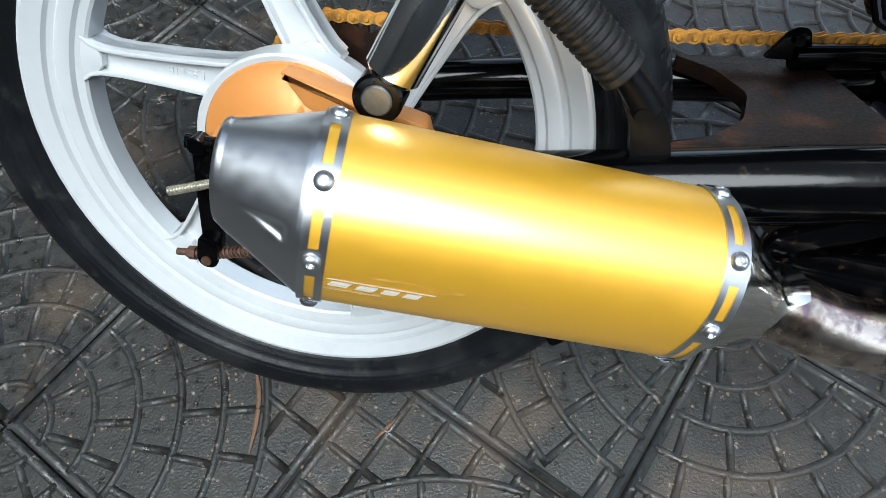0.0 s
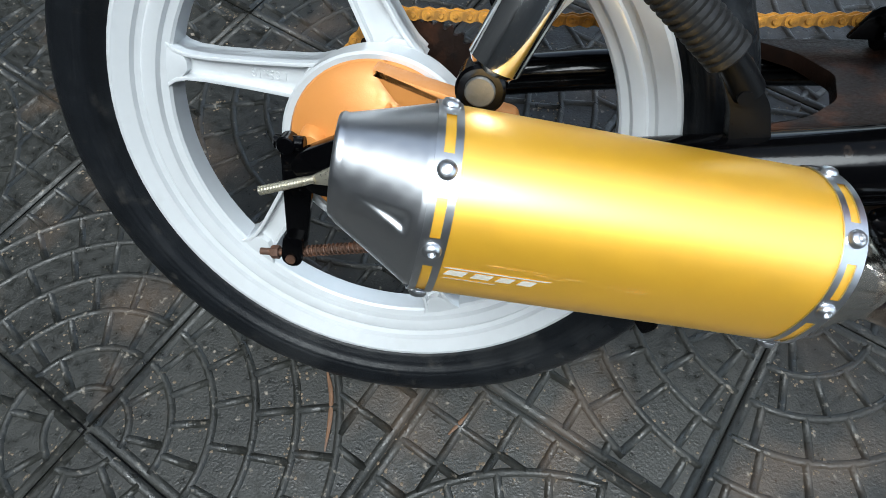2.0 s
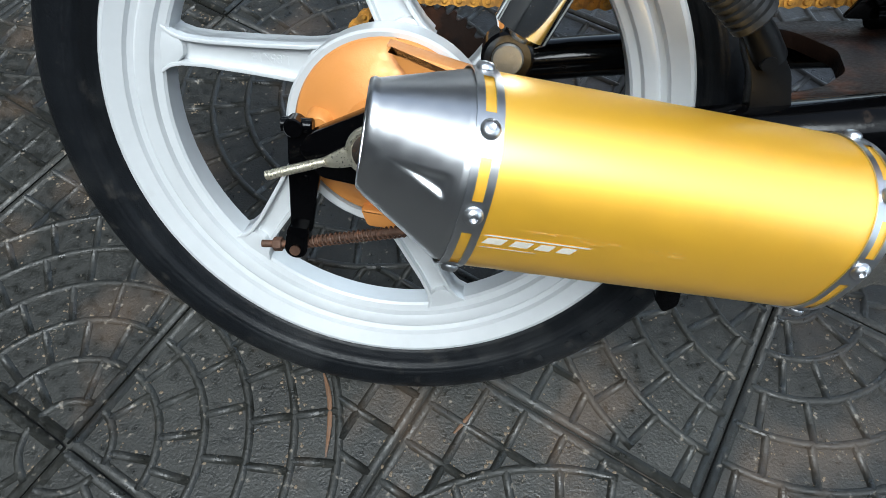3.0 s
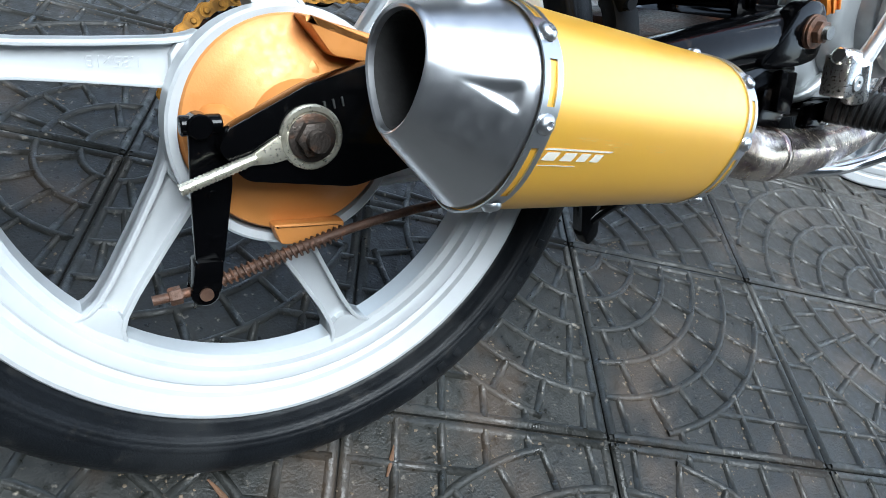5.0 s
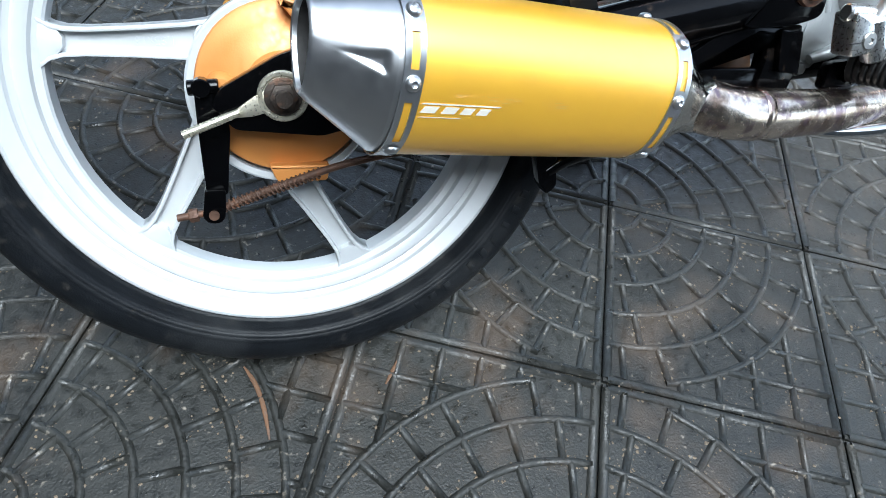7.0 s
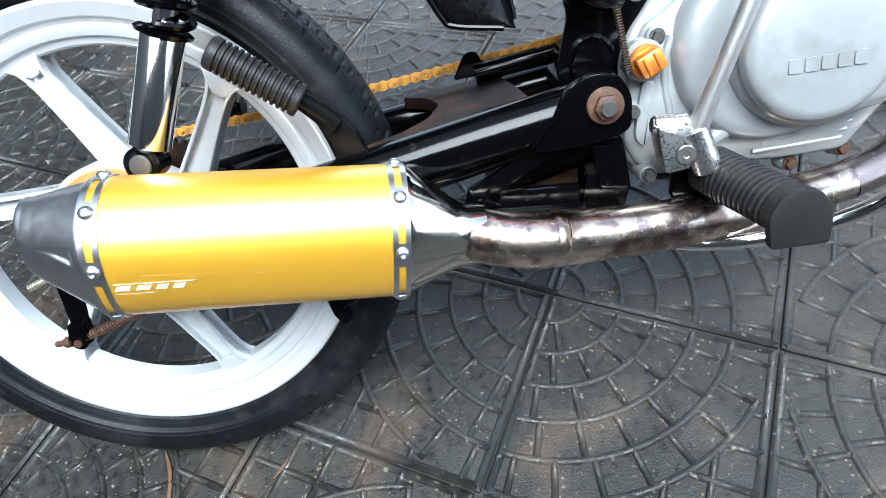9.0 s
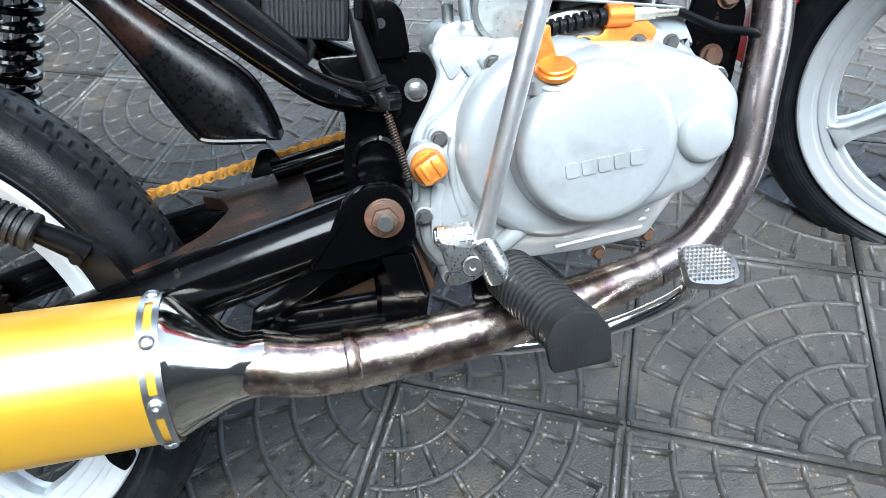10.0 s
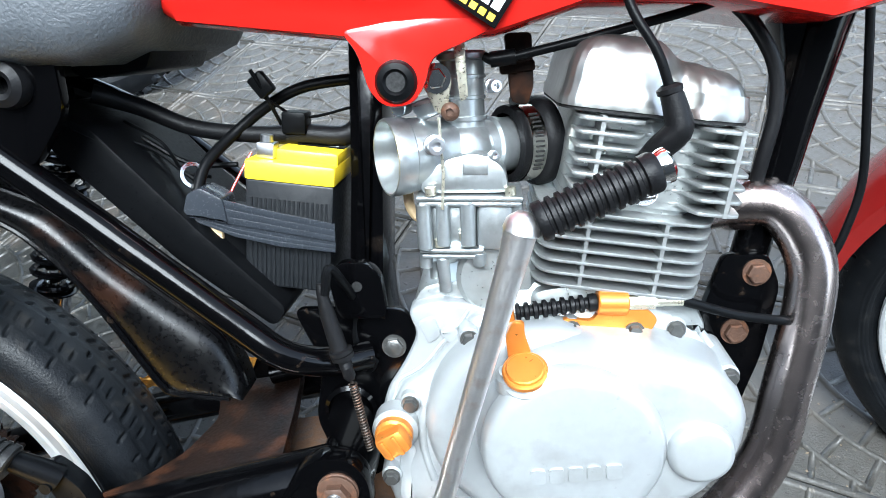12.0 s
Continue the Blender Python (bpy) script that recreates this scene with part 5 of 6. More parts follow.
for p_, q_, r_ in (((0.584, -0.064, 0.536), (0.583, -0.064, 0.508), 0.0048), ((0.576, -0.068, 0.580), (0.573, -0.068, 0.545), 0.0058), ((0.590, -0.068, 0.578), (0.587, -0.068, 0.546), 0.0052), ((0.608, -0.068, 0.577), (0.605, -0.068, 0.544), 0.0056), ((0.644, -0.062, 0.576), (0.642, -0.062, 0.556), 0.0050), ((0.572, -0.060, 0.541), (0.570, -0.060, 0.528), 0.0052), ((0.612, -0.064, 0.537), (0.611, -0.064, 0.526), 0.0050)):
    bm = B()
    cyl(bm, p_, q_, r_, seg=16, bev=0.001)
    part("screw_post", bm, M_ZAMAK, carb)
bm = B()
tube(bm, [(0.574, -0.020, 0.602), (0.561, -0.016, 0.588), (0.558, -0.016, 0.568), (0.566, -0.018, 0.556), (0.576, -0.020, 0.560)], 0.0042, 12, 5)
part("breather_tube", bm, M_BEIGE, carb, "yellowed clear breather tube")
for p in ((0.583, -0.072, 0.586), (0.640, -0.066, 0.578), (0.584, -0.066, 0.545), (0.603, -0.066, 0.548)):
    bm = B()
    cyl(bm, p, Vector(p) + Vector((0, 0, 0.006)), 0.0042, seg=10)
    part("bowl_screw", bm, M_ZINC, carb)
for p, d, r, h in (((0.590, -0.068, 0.621), (0.25, -1, 0.0), 0.0060, 0.012), ((0.622, -0.050, 0.600), (0.2, -1, -0.1), 0.0056, 0.014), ((0.630, -0.058, 0.607), (0.3, -1, 0), 0.0032, 0.008), ((0.634, -0.048, 0.655), (0.5, -1, 0), 0.0042, 0.010)):
    d = Vector(d).normalized()
    bm = B()
    lathe(bm, p, d, [(r * 1.25, 0), (r * 1.25, h * 0.3), (r, h * 0.35), (r, h), (r * 0.6, h), (r * 0.6, h * 0.4), (0, h * 0.4)], 16)
    part("nipple", bm, M_STEEL, carb)
bm = B()
tube(bm, [(0.596, -0.070, 0.640), (0.594, -0.072, 0.60), (0.590, -0.074, 0.575)], 0.0012, 6)
slab(bm, rounded([(0.585, 0.668), (0.590, 0.676), (0.603, 0.674), (0.608, 0.664), (0.601, 0.640), (0.594, 0.642)], 0.003), -0.060, -0.057, 0.0008)
slab(bm, rounded([(0.612, 0.690), (0.620, 0.688), (0.618, 0.650), (0.612, 0.648)], 0.003), -0.066, -0.063, 0.0008)
part("choke_lever", bm, M_ZINC, carb)
bm = B()
bolt(bm, (0.597, -0.060, 0.666), -Y, 0.0075, 0.006, 0.0105)
cyl(bm, (0.597, -0.066, 0.666), (0.597, -0.070, 0.666), 0.004, seg=10)
part("nut", bm, M_CHROME, carb)
bm = B()
screw(bm, (0.604, -0.062, 0.642), -Y, 0.0068, 0.005)
part("brass_screw", bm, M_RUST, carb)
bm = B()
lathe(bm, CC + CA * 0.088, CA, [(0.0245, 0), (0.0305, 0.001), (0.031, 0.005), (0.030, 0.007), (0.030, 0.020), (0.032, 0.021), (0.036, 0.026), (0.036, 0.034), (0.02, 0.036)], 36)
part("intake_rubber", bm, M_RUBBER, bike, "black rubber intake manifold")
bm = B()
lathe(bm, CC + CA * 0.0965, CA, [(0.0300, -0.001), (0.0312, -0.001), (0.0312, 0.012), (0.0300, 0.012)], 36)
cyl(bm, CC + CA * 0.101 + Vector((0, -0.006, 0.034)), CC + CA * 0.101 + Vector((0, 0.010, 0.034)), 0.0045, seg=12)
clamp = part("hose_clamp", bm, M_CONE, bike, "slotted steel hose clamp")
# dark bars on the band give the shade of its slots
bm = B()
out = (-Y + CA * Y.dot(CA)).normalized()
up = out.cross(CA)
up = up if up.z > 0 else -up
for k in range(13):
    a = radians(-34 + k * 7)
    n_ = out * math.cos(a) + up * math.sin(a)
    m_ = Matrix((CA, n_, CA.cross(n_))).transposed()
    box(bm, CC + CA * 0.1020 + n_ * 0.0314, (0.0072, 0.0010, 0.0014), m_)
part("clamp_slot", bm, M_DARK, clamp)
# fuel tap and throttle cable
bm = B()
slab(bm, rounded([(0.648, 0.640), (0.648, 0.690), (0.668, 0.688), (0.666, 0.650), (0.660, 0.636)], 0.004), -0.030, -0.012, 0.002)
box(bm, (0.655, -0.024, 0.665), (0.026, 0.02, 0.008), None, 0.002)
part("fuel_tap", bm, M_PLATE, bike, "brown tarnished fuel tap")
bm = B()
tube(bm, [(0.632, -0.050, 0.676), (0.640, -0.052, 0.672), (0.664, -0.052, 0.674), (0.72, -0.050, 0.680), (0.80, -0.045, 0.692), (0.87, -0.03, 0.72)], 0.0034, 10, 5)
cyl(bm, (0.636, -0.051, 0.673), (0.654, -0.052, 0.673), 0.0055, seg=12)
part("throttle_cable", bm, M_BLACKP, bike, "black throttle cable")

# ---- battery and wiring ----
bt = Matrix.Translation((0.4615, 0.004, 0.560)) @ Matrix.Rotation(radians(13), 4, "Y")
bm = B()
box(bm, (0, 0, 0), (0.070, 0.094, 0.088), None, 0.002)
bmesh.ops.transform(bm, matrix=bt, verts=bm.verts[:])
bat = part("battery", bm, M_BATT, bike, "black battery with yellow lid strapped with tape")
bm = B()
box(bm, (0, 0, 0), (0.0020, 0.0016, 0.072), None)
rib = part("rib", bm, M_BATT, bat)
rib.matrix_local = bt @ Matrix.Translation((-0.030, -0.0468, -0.006))
for k in range(1, 17):
    r_ = new("rib", rib.data)
    r_.parent = bat
    r_.matrix_local = bt @ Matrix.Translation((-0.030 + k * 0.00375, -0.0468, -0.006))
bm = B()
box(bm, (0, 0, 0.0515), (0.0715, 0.096, 0.016), None, 0.0025)
box(bm, (0.010, 0.004, 0.063), (0.050, 0.080, 0.010), None, 0.002)
bmesh.ops.transform(bm, matrix=bt, verts=bm.verts[:])
part("lid", bm, M_YELP, bat, "yellow plastic battery lid")
bm = B()
box(bm, (0.0145, 0.012, 0.0684), (0.038, 0.045, 0.0012), None)
bmesh.ops.transform(bm, matrix=bt, verts=bm.verts[:])
part("warning_sticker", bm, M_BLACKP, bat)
bm = B()
for y in (-0.006, 0.006, 0.018, 0.028):
    box(bm, (0.016, y, 0.0694), (0.026, 0.003, 0.0008), None)
bmesh.ops.transform(bm, matrix=bt, verts=bm.verts[:])
part("printed_bar", bm, M_WHITE, bat)
bm = B()
box(bm, (-0.0215, -0.034, 0.066), (0.014, 0.014, 0.012), None, 0.001)
cyl(bm, (-0.0215, -0.036, 0.072), (-0.0215, -0.036, 0.078), 0.005, seg=12)
bmesh.ops.transform(bm, matrix=bt, verts=bm.verts[:])
part("terminal", bm, M_STEEL, bat)
bm = B()
slab(bm, rounded([(0.384, 0.588), (0.392, 0.606), (0.404, 0.610), (0.420, 0.599), (0.420, 0.578), (0.402, 0.584)], 0.003), -0.054, -0.028, 0.003)
tape = part("insulating_tape", bm, M_TAPE, bike, "creased dark grey insulating tape")
TAPE_UP, TAPE_MID, TAPE_LOW = [(0.397, 0.606), (0.428, 0.594), (0.461, 0.582), (0.503, 0.568)], [(0.392, 0.589), (0.424, 0.577), (0.458, 0.567), (0.501, 0.554)], [(0.391, 0.584), (0.422, 0.567), (0.456, 0.555), (0.499, 0.545)]
for upper, lower, y in ((TAPE_UP, TAPE_MID, -0.0490), (TAPE_MID, TAPE_LOW, -0.0478)):
    for v0, v1 in ((0.0, 0.36), (0.34, 0.70), (0.68, 1.0)):
        mix_ = lambda v: [(p[0] + (q[0] - p[0]) * v, p[1] + (q[1] - p[1]) * v) for p, q in zip(upper, lower)]
        bm = B()
        slab(bm, mix_(v0) + mix_(v1)[::-1], y - 0.0026 - 0.0008 * v0, y, 0.0004)
        part("strip", bm, M_TAPE, tape)
bm = B()
box(bm, (0.398, -0.035, 0.570), (0.022, 0.018, 0.012), RX(radians(12), 3, "Y"), 0.002)
box(bm, (0.386, -0.035, 0.572), (0.012, 0.012, 0.009), RX(radians(12), 3, "Y"), 0.001)
part("connector", bm, M_BEIGE, bike, "beige plastic wiring connector")
bm = B()
box(bm, (0.413, -0.02, 0.560), (0.024, 0.04, 0.050), RX(radians(13), 3, "Y"), 0.003)
part("relay", bm, M_BLACKP, bike, "black relay beside the battery")
bm = B()
tube(bm, [(0.320, -0.02, 0.690), (0.348, -0.005, 0.674), (0.385, 0, 0.652), (0.434, 0, 0.640), (0.480, 0, 0.634), (0.516, 0, 0.630), (0.535, 0.005, 0.655)], [0.008, 0.0075, 0.007, 0.007, 0.0085, 0.0085, 0.007], 14, 5)
harness = part("wiring_harness", bm, M_RUBBER, bike, "taped black wiring harness")
bm = B()
tube(bm, [(0.397, -0.046, 0.604), (0.404, -0.03, 0.625), (0.425, -0.005, 0.645), (0.455, 0.0, 0.662), (0.488, 0, 0.672), (0.542, 0, 0.672), (0.58, 0, 0.67)], 0.0046, 12, 5)
part("cable", bm, M_BLACKP, harness)
bm = B()
tube(bm, [(0.455, -0.03, 0.690), (0.460, -0.02, 0.668), (0.462, -0.005, 0.645)], 0.0016, 8, 4)
tube(bm, [(0.458, -0.02, 0.668), (0.480, 0.0, 0.648), (0.53, 0.0, 0.652)], 0.0012, 8, 4)
tube(bm, [(0.335, -0.03, 0.655), (0.36, -0.02, 0.638), (0.385, -0.02, 0.612), (0.41, -0.02, 0.60)], 0.0018, 8, 4)
tube(bm, [(0.34, -0.02, 0.665), (0.372, -0.03, 0.645), (0.378, -0.02, 0.620), (0.40, -0.02, 0.612)], 0.0014, 8, 4)
tube(bm, [(0.345, -0.01, 0.650), (0.38, -0.01, 0.624), (0.42, -0.01, 0.618)], 0.0022, 8, 4)
part("thin_wire", bm, M_BLACKP, harness)
bm = B()
box(bm, (0.474, -0.002, 0.645), (0.020, 0.02, 0.018), RX(radians(10), 3, "Y"), 0.002)
box(bm, (0.458, -0.02, 0.678), (0.014, 0.01, 0.018), RX(radians(-30), 3, "Y"), 0.002)
part("plug", bm, M_BLACKP, harness)
bm = B()
lathe(bm, (0.395, -0.040, 0.618), (0.75, -0.6, 0.2), [(0.0075, -0.001), (0.0105, -0.001), (0.0105, 0.001), (0.0075, 0.001)], 20, closed=True)
part("ring_terminal", bm, M_CHROME, harness)
bm = B()
tube(bm, [(0.412, -0.02, 0.596), (0.424, -0.012, 0.614), (0.432, -0.005, 0.626)], 0.0011, 8, 4)
part("red_wire", bm, M_RED, harness)

# inner mudguard behind the battery
bm = B()
slab(bm, rounded([(0.290, 0.690), (0.335, 0.665), (0.400, 0.575), (0.455, 0.505), (0.440, 0.490), (0.375, 0.555), (0.300, 0.650)], 0.008), -0.060, 0.060, 0.004)
part("inner_mudguard", bm, M_BLACKP, bike, "black plastic inner mudguard")

# ---- tank and seat ----
def loft(bm, sections, n=40):
    """Joins closed rings of equal count."""
    rows = [[bm.verts.new(p) for p in s] for s in sections]
    for a, b in zip(rows, rows[1:]):
        for k in range(len(a)):
            bm.faces.new((a[k], a[(k + 1) % len(a)], b[(k + 1) % len(a)], b[k]))
    bm.faces.new(rows[0][::-1])
    bm.faces.new(rows[-1])


bm = B()
secs = []
for x, zb, zt, w, wb in ((0.405, 0.738, 0.790, 0.075, 0.060), (0.430, 0.724, 0.812, 0.098, 0.078), (0.50, 0.708, 0.838, 0.112, 0.082), (0.58, 0.690, 0.856, 0.122, 0.082), (0.64, 0.688, 0.866, 0.130, 0.084), (0.70, 0.699, 0.868, 0.134, 0.086), (0.78, 0.690, 0.864, 0.132, 0.086), (0.85, 0.668, 0.850, 0.122, 0.084), (0.890, 0.674, 0.830, 0.105, 0.076), (0.915, 0.705, 0.800, 0.080, 0.062)):
    h = zt - zb
    half = [(0.0, zb), (wb * 0.9, zb), (wb, zb + 0.003), (wb + 0.004, zb + h * 0.10), (wb + 0.006, zb + h * 0.17), (w * 0.88, zb + h * 0.27), (w * 0.97, zb + h * 0.42), (w, zb + h * 0.60), (w * 0.92, zb + h * 0.78), (w * 0.70, zb + h * 0.93), (w * 0.35, zt)]
    secs.append([(x, -y, z) for y, z in half] + [(x, y, z) for y, z in reversed(half[1:])])
loft(bm, [[Vector(p) for p in s] for s in secs])
slab(bm, rounded([(0.540, 0.705), (0.549, 0.690), (0.553, 0.664), (0.562, 0.652), (0.580, 0.651), (0.591, 0.662), (0.598, 0.680), (0.640, 0.692), (0.640, 0.71)], 0.007), -0.086, -0.078, 0.003)
tank = part("fuel_tank", bm, M_RED, bike, "glossy red fuel tank with black sticker", sharp=35)
bm = B()
lathe(bm, (0.5725, -0.086, 0.668), -Y, [(0.0065, -0.004), (0.0065, 0.003), (0.0085, 0.005), (0.0125, 0.004), (0.0145, 0.0), (0.0145, -0.004)], 30)
part("rubber_grommet", bm, M_BLACKP, tank, "black rubber mounting grommet")
# a dark plug gives the shade inside the grommet
bm = B()
cyl(bm, (0.5725, -0.089, 0.668), (0.5725, -0.080, 0.668), 0.0068, seg=16)
part("grommet_hole", bm, M_DARK, tank)
SK = lambda u, v_: (0.612 + u * 0.77 + v_ * 0.64, 0.716 - u * 0.64 + v_ * 0.77)
bm = B()
slab(bm, [SK(0, 0), SK(0.0376, 0), SK(0.0376, 0.030), SK(0, 0.030)], -0.0945, -0.086, 0.0004)
sticker = part("sticker", bm, M_BLACKP, tank, "black diamond sticker with white and yellow bars")
for u0, wide, v0, high, m_ in [(0.004 + k * 0.0080, 0.0062, 0.0095, 0.0085, M_WHITE) for k in range(4)] + [(0.003 + k * 0.0066, 0.0046, 0.0025, 0.0042, M_YELP) for k in range(5)]:
    bm = B()
    slab(bm, [SK(u0, v0), SK(u0 + wide, v0), SK(u0 + wide, v0 + high), SK(u0, v0 + high)], -0.0950, -0.0946)
    part("printed_bar", bm, m_, sticker)

bm = B()
secs = []
for x, zb, zt, w in ((-0.16, 0.80, 0.84, 0.075), (-0.10, 0.772, 0.860, 0.105), (0.05, 0.752, 0.862, 0.125), (0.20, 0.736, 0.845, 0.128), (0.30, 0.716, 0.825, 0.126), (0.37, 0.706, 0.812, 0.118), (0.405, 0.716, 0.806, 0.108), (0.425, 0.742, 0.80, 0.092)):
    h = zt - zb
    half = [(0.0, zb), (w * 0.8, zb), (w * 0.95, zb + h * 0.08), (w, zb + h * 0.25), (w, zb + h * 0.6), (w * 0.92, zb + h * 0.85), (w * 0.7, zt), (w * 0.3, zt)]
    secs.append([Vector((x, -y, z)) for y, z in half] + [Vector((x, y, z)) for y, z in reversed(half[1:])])
loft(bm, secs)
part("seat", bm, M_SEAT, bike, "black grained vinyl seat", sharp=60)
bm = B()
box(bm, (0.165, 0, 0.728), (0.33, 0.16, 0.016), RX(radians(6), 3, "Y"), 0.004)
slab(bm, rounded([(0.320, 0.712), (0.395, 0.716), (0.385, 0.700), (0.335, 0.700)], 0.004), -0.05, 0.05, 0.003)
part("seat_base", bm, M_BLACKP, bike)

# ---- front of the frame ----
bm = B()
tube(bm, [(0.905, -0.01, 0.76), (0.876, -0.01, 0.66), (0.858, -0.01, 0.60), (0.848, -0.01, 0.56), (0.835, -0.01, 0.52), (0.822, -0.01, 0.475), (0.795, -0.008, 0.400), (0.775, 0, 0.33)], [0.024, 0.0195, 0.0175, 0.0155, 0.0145, 0.0150, 0.0160, 0.0165], 18, 5)
slab(bm, rounded([(0.840, 0.690), (0.905, 0.700), (0.882, 0.655), (0.862, 0.610), (0.850, 0.575), (0.846, 0.610), (0.849, 0.650)], 0.006), -0.022, 0.010, 0.004)
down = part("down_tube", bm, M_BLACK, bike, "black gloss frame down tube")
bm = B()
slab(bm, rounded([(0.782, 0.458), (0.800, 0.503), (0.834, 0.500), (0.843, 0.472), (0.828, 0.410), (0.806, 0.355), (0.775, 0.362), (0.772, 0.419)], 0.008), -0.034, -0.024, 0.003)
mp = part("engine_bracket", bm, M_BLACK, bike)
for p in ((0.824, -0.034, 0.486), (0.807, -0.034, 0.437)):
    bm = B()
    bolt(bm, p, -Y, 0.0085, 0.007, 0.011)
    part("bolt", bm, M_RUST, mp)
bm = B()
tube(bm, [(0.770, -0.034, 0.714), (0.809, -0.034, 0.686), (0.828, -0.034, 0.660), (0.8367, -0.034, 0.636), (0.8364, -0.034, 0.608), (0.8296, -0.033, 0.580), (0.825, -0.028, 0.555)], 0.0052, 12, 5)
part("breather_hose", bm, M_RUBBER, bike, "black rubber breather hose")
bm = B()
tube(bm, [(0.904, -0.02, 0.745), (0.9055, -0.02, 0.680), (0.907, -0.02, 0.605), (0.907, -0.02, 0.548), (0.898, -0.02, 0.512), (0.886, -0.018, 0.484), (0.868, 0.0, 0.455)], 0.0032, 12, 5)
part("speedometer_cable", bm, M_BLACKP, bike, "black control cable")

# ---- front wheel, turned to the right ----
steer = Matrix.Rotation(radians(-43.6), 4, Vector((-0.4384, 0, 0.8988)))
FC = Vector((1.250, 0.060, 0.300))
front = wheel("front_wheel", FC, steer, 150, 0.293, 0.032, bike, "silver cast six-spoke front wheel", 0.240)
bm = B()
lathe(bm, (0, 0, 0), Y, [(0, -0.05), (0.045, -0.048), (0.062, -0.035), (0.065, 0.03), (0.05, 0.05), (0, 0.05)], 40)
part("hub", bm, M_RIM, front)
bm = B()
rows = []
for k in range(26):
    a = radians(42 + k * 5)
    rows.append([bm.verts.new((r * math.cos(a), y, r * math.sin(a))) for y, r in ((-0.060, 0.292), (-0.062, 0.308), (-0.050, 0.324), (-0.025, 0.332), (0, 0.334), (0.025, 0.332), (0.050, 0.324), (0.062, 0.308), (0.060, 0.292), (0.045, 0.318), (0, 0.330), (-0.045, 0.318))])
for a, b in zip(rows, rows[1:]):
    for k in range(12):
        bm.faces.new((a[k], a[(k + 1) % 12], b[(k + 1) % 12], b[k]))
bm.faces.new(rows[0][::-1])
bm.faces.new(rows[-1])
fender = part("front_mudguard", bm, M_REDDK, bike, "dark red front mudguard")
fender.matrix_local = Matrix.Translation(FC) @ steer
for y in (-0.085, 0.085):
    bm = B()
    tube(bm, [(0.0, y, 0.0), (-0.10, y, 0.205), (-0.28, y, 0.575)], [0.024, 0.022, 0.016], 18)
    f_ = part("fork_leg", bm, M_STEEL, bike)
    f_.matrix_local = Matrix.Translation(FC) @ steer
bm = B()
box(bm, (-0.285, 0, 0.575), (0.06, 0.21, 0.03), RX(radians(26), 3, "Y"), 0.01)
ft = part("fork_bridge", bm, M_BLACK, bike)
ft.matrix_local = Matrix.Translation(FC) @ steer

# ---- print and scratches on the silencer ----
def skin(bm, a0, a1, k0, k1, off=0.0004, slant=0.0, n=6):
    """A thin patch on the silencer's skin, k in degrees."""
    rows = []
    for i in range(n + 1):
        k = radians(k0 + (k1 - k0) * i / n)
        sh = slant * i / n
        rows.append([bm.verts.new(sil(a, k, off)) for a in (a0 + sh, a1 + sh)])
    for p, q in zip(rows, rows[1:]):
        bm.faces.new((p[0], p[1], q[1], q[0]))


for a0, a1, k0, k1 in ((0.012, 0.074, 109.6, 111.0), (0.013, 0.0245, 112.4, 118.4), (0.029, 0.040, 112.4, 118.4), (0.044, 0.053, 112.4, 118.4), (0.057, 0.066, 112.4, 118.4), (0.012, 0.044, 121.6, 122.3)):
    bm = B()
    skin(bm, a0, a1, k0, k1, 0.0004, -0.003)
    part("printed_mark", bm, M_PRINT, silencer)
bm = B()
rs = random.Random(4)
for i in range(26):
    a = 0.03 + 0.10 * rs.random()
    k = 101 + 5 * rs.random() + (a - 0.05) * 30
    w = 0.004 + 0.008 * rs.random()
    skin(bm, a, a + w, k, k + 0.10 + 0.16 * rs.random(), 0.00015, 0.0, 1)
sc = part("scratch", bm, M_SCRATCH, silencer, "fine pale scratches")
sc["kind"] = "stuff"

# rust streaks on the paving
for pts in ([(-0.086, -0.022), (-0.078, -0.040), (-0.073, -0.056), (-0.069, -0.080), (-0.067, -0.112)], [(0.087, -0.044), (0.076, -0.060), (0.065, -0.074)]):
    bm = B()
    tube(bm, [(x, y, 0.0022) for x, y in pts], [0.001] + [0.0026] * (len(pts) - 2) + [0.001], 8, 4, flatten=(1, 0.4))
    st_ = part("rust_streak", bm, M_STREAK, pavement, "orange-brown rust streak")

# a parked motorcycle's tyre standing beyond
bm = B()
lathe(bm, (0, 0, 0), Y, [(0.225, -0.03), (0.235, -0.045), (0.262, -0.052), (0.286, -0.042), (0.296, -0.018), (0.296, 0.018), (0.286, 0.042), (0.262, 0.052), (0.235, 0.045), (0.225, 0.03)], 64)
far_tyre = tagged(part("knobbly_tyre", bm, M_TYRE), "black knobbly motorcycle tyre standing on the paving", "tyre")
far_tyre.matrix_world = pose(-0.44, 1.50, 0.304, 0, 0, 12)
kb = B()
box(kb, (0.298, 0, 0), (0.014, 0.020, 0.016), None, 0.002)
knob = part("tread_knob", kb, M_TYRE, far_tyre)
for k in range(1, 108):
    o_ = new("tread_knob", knob.data)
    o_.parent = far_tyre
    o_.matrix_local = Matrix.Rotation(2 * math.pi * (k // 3) / 36, 4, "Y") @ Matrix.Translation((-0.006 * (k % 3 > 0), (0, -0.034, 0.034)[k % 3], 0)) @ Matrix.Rotation(radians((0, -28, 28)[k % 3]), 4, "Z")

# ---- paving tiles ----
# tiles: each has quarter rings about one corner and a square grid in the opposite one
RIDGES = []


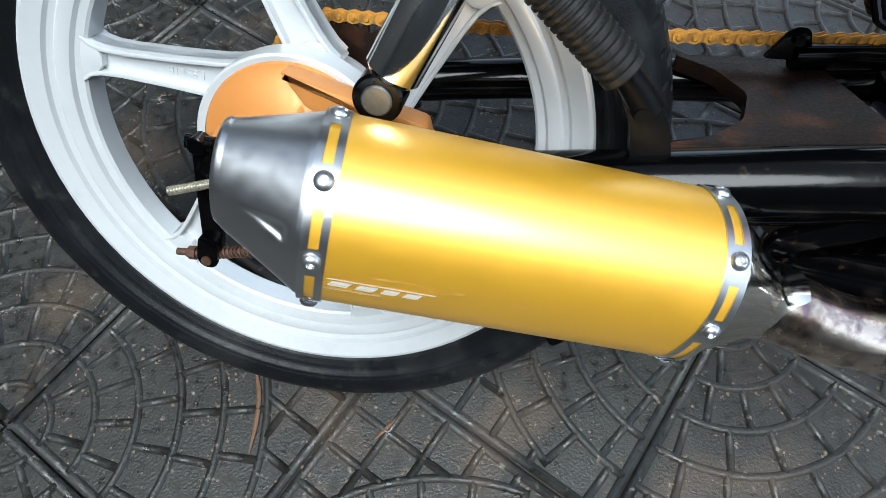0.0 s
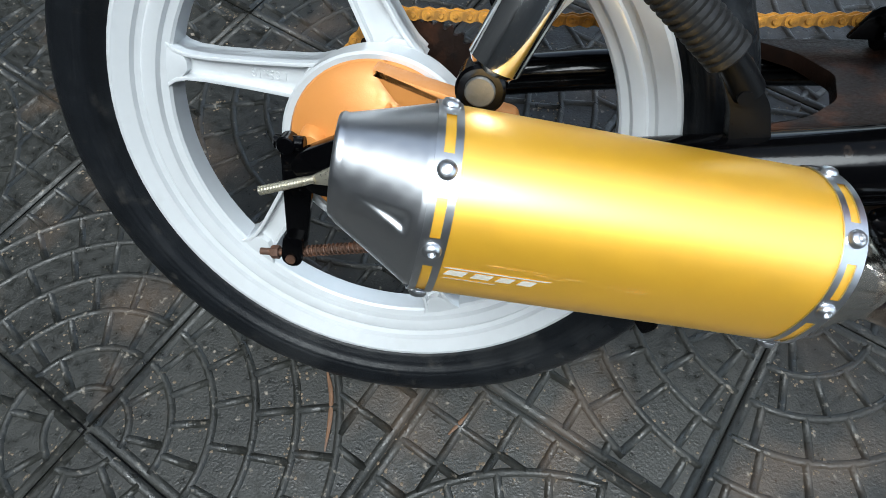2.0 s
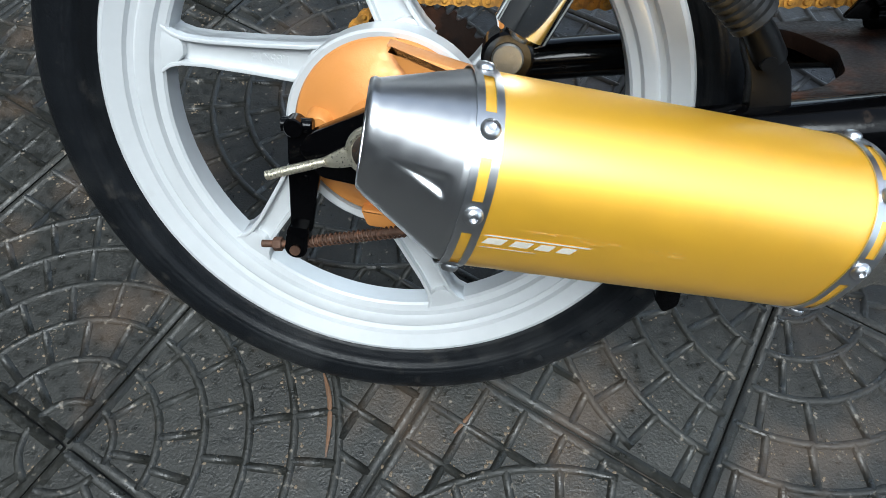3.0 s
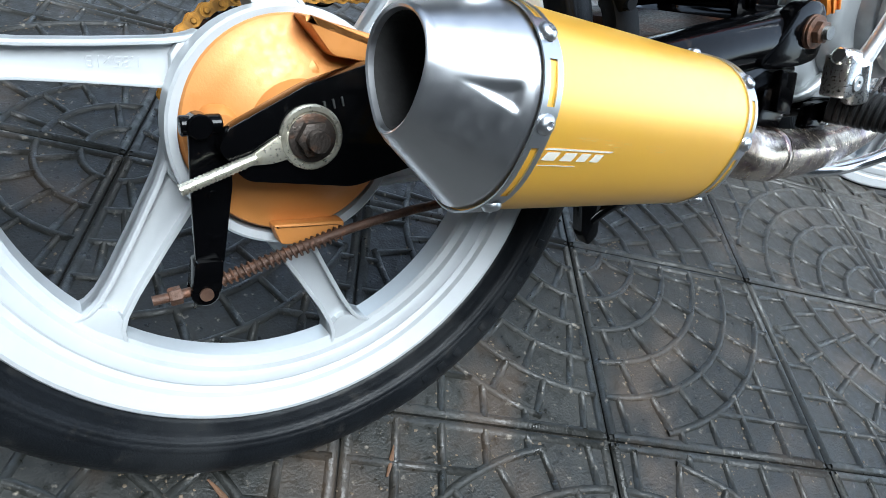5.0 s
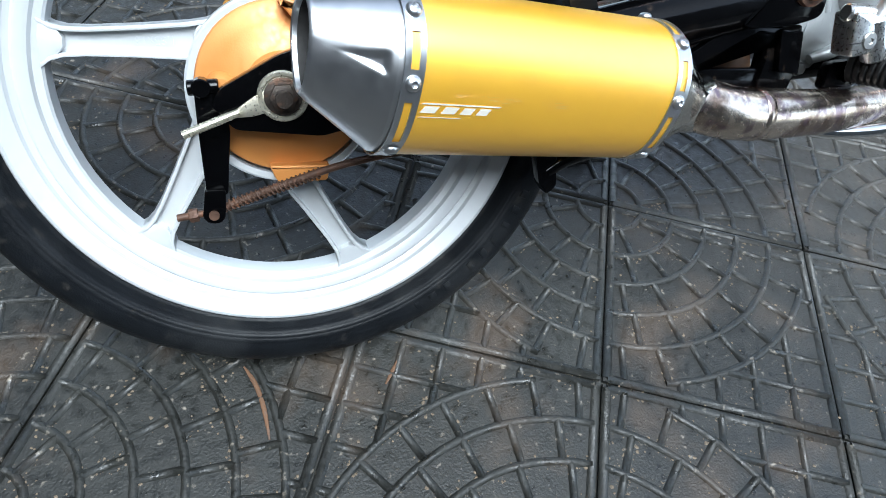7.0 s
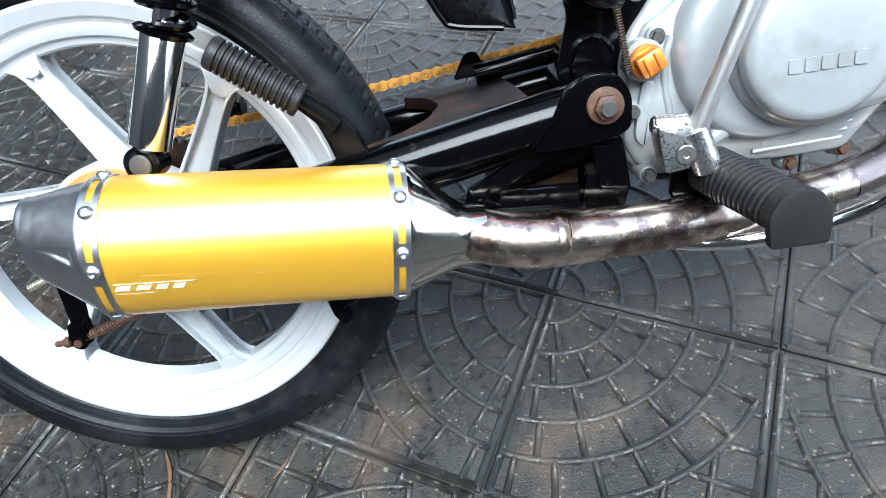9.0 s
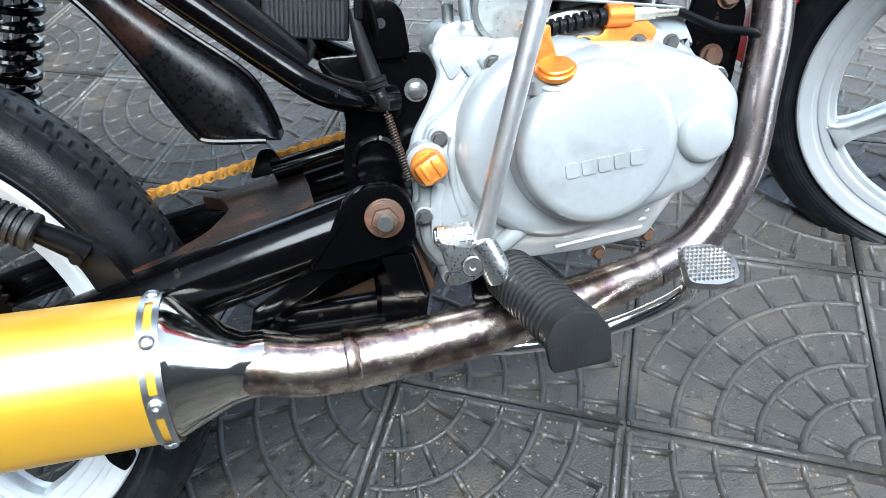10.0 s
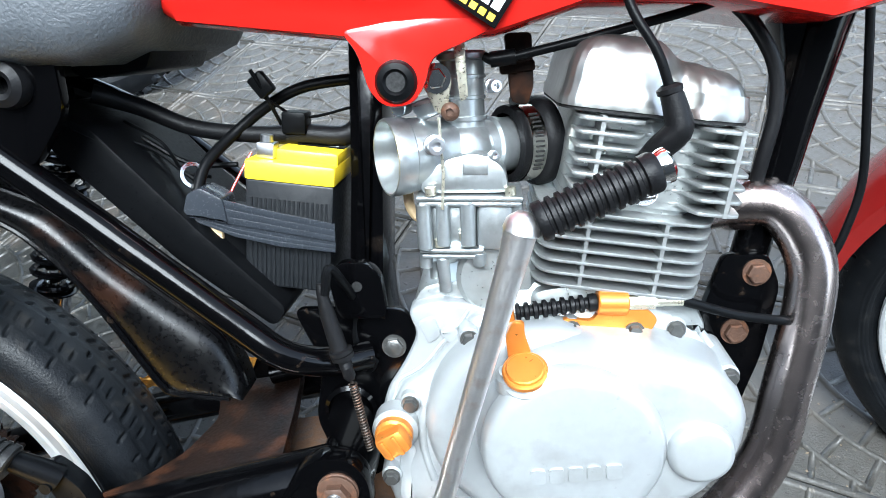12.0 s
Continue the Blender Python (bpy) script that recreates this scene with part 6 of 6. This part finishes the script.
def tile_mesh():
    bm = B()
    T = TILE - 0.004
    slab(bm, [(0.002, 0.002), (T + 0.002, 0.002), (T + 0.002, T + 0.002), (0.002, T + 0.002)], 0, 0.02, f=lambda x, y, z: (x, z, -y))

    def ridge(pts, hw=0.0050, hh=0.0038):
        """A low rounded ridge along pts."""
        RIDGES.append(pts)
        prof = [(-hw, -0.0005), (-hw * 0.6, hh * 0.75), (0, hh), (hw * 0.6, hh * 0.75), (hw, -0.0005)]
        rows = []
        for i, p in enumerate(pts):
            d = (Vector(pts[min(i + 1, len(pts) - 1)]) - Vector(pts[max(i - 1, 0)])).normalized()
            nx, ny = -d.y, d.x
            rows.append([bm.verts.new((p[0] + nx * o, p[1] + ny * o, h)) for o, h in prof])
        for a, b in zip(rows, rows[1:]):
            for k in range(4):
                bm.faces.new((a[k], a[k + 1], b[k + 1], b[k]))
        bm.faces.new(rows[0])
        bm.faces.new(rows[-1][::-1])

    e = 0.0068
    # border ridges
    for q in (((e, e), (TILE - e, e)), ((TILE - e, e), (TILE - e, TILE - e)), ((TILE - e, TILE - e), (e, TILE - e)), ((e, TILE - e), (e, e))):
        ridge(q, 0.0058, 0.0030)
    radii = [TILE * k * 0.1625 for k in range(1, 7)]
    arc = lambda r, a0, a1, n: [(r * math.cos(a0 + (a1 - a0) * i / n), r * math.sin(a0 + (a1 - a0) * i / n)) for i in range(n + 1)]
    for i, r in enumerate(radii):
        m = math.asin(min(1, e / r))
        if i == 5:
            m = math.acos(min(1, (TILE - 0.012) / r)) + 0.10
        ridge(arc(r, m, math.pi / 2 - m, 8 + 3 * i))
    for i in range(1, 6):
        n = (2, 4, 5, 6, 8)[i - 1]
        for k in range(n):
            a = (k + (0.5 if i % 2 else 0.85)) / (n + (0 if i % 2 else 0.5)) * math.pi / 2
            if a < math.pi / 2 - 0.06:
                ridge([(radii[i - 1] * math.cos(a), radii[i - 1] * math.sin(a)), (radii[i] * math.cos(a), radii[i] * math.sin(a))])
    g = TILE / 6.2
    R = radii[5]
    for k in range(1, 6):
        x = TILE - e - g * k
        if x > 0.04:
            y = math.sqrt(max(0, R * R - x * x))
            if y < TILE - 0.02:
                ridge([(x, y), (x, TILE - e)])
                ridge([(y, x), (TILE - e, x)])
    me = bpy.data.meshes.new("paving_tile")
    for f in bm.faces:
        f.smooth = len(f.verts) == 4 and f.calc_area() < 0.002
    bm.to_mesh(me)
    bm.free()
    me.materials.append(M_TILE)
    return me


tile_me = tile_mesh()
laid = []
ca, sa = math.cos(TILE_TURN), math.sin(TILE_TURN)
for i in range(-9, 10):
    for j in range(-7, 9):
        # the corner with the rings lies on the even crossings
        ci, cj = (i if i % 2 == 0 else i + 1), (j if j % 2 == 0 else j + 1)
        turn = {(0, 0): 0, (1, 0): 90, (1, 1): 180, (0, 1): 270}[(ci - i, cj - j)]
        x, y = TILE_ORIGIN[0] + TILE * (ci * ca - cj * sa), TILE_ORIGIN[1] + TILE * (ci * sa + cj * ca)
        if (x - 0.5) ** 2 + (y - 0.5) ** 2 > 2.35 ** 2:
            continue
        laid.append(pose(x, y, 0, 0, 0, math.degrees(TILE_TURN) + turn))
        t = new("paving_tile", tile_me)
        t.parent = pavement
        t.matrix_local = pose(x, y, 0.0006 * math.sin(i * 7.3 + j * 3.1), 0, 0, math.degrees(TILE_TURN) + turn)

# sand caught along the ridges
rs = random.Random(11)
verts, faces = [], []
for m in laid:
    if (m.translation - Vector((0.5, 0.3, 0))).length > 1.5:
        continue
    rich = [rs.random() ** 2.5 for _ in RIDGES]
    for pts, much in zip(RIDGES, rich):
        for i in range(len(pts) - 1):
            p, q = Vector(pts[i]), Vector(pts[i + 1])
            for _ in range(int(much * 560 * (q - p).length * (0.4 + rs.random()))):
                f, sgn = rs.random(), rs.choice((-1, 1))
                d = (q - p).normalized()
                o = 0.0044 + abs(rs.gauss(0, 0.004))
                c = p.lerp(q, f) + Vector((-d.y, d.x)) * (sgn * o)
                if not (0.004 < c.x < 0.296 and 0.004 < c.y < 0.296):
                    continue
                size = 0.0005 + 0.0017 * rs.random() ** 3
                high = 0.0010 if o < 0.0046 else 0.0002
                c = m @ Vector((c.x, c.y, high))
                b0 = len(verts)
                turn = rs.random() * 6.28
                for k in range(5):
                    a = turn + k * 1.2566
                    r = size * (0.6 + 0.8 * rs.random())
                    verts.append((c.x + r * math.cos(a), c.y + r * math.sin(a), c.z))
                verts.append((c.x, c.y, c.z + size * 0.45))
                faces += [(b0 + k, b0 + (k + 1) % 5, b0 + 5) for k in range(5)]
sand_me = bpy.data.meshes.new("sand")
sand_me.from_pydata(verts, [], faces)
sand_me.materials.append(M_SAND)
tagged(new("sand", sand_me), "pale ochre sand grains caught along the paving ridges", "sand", kind="stuff")
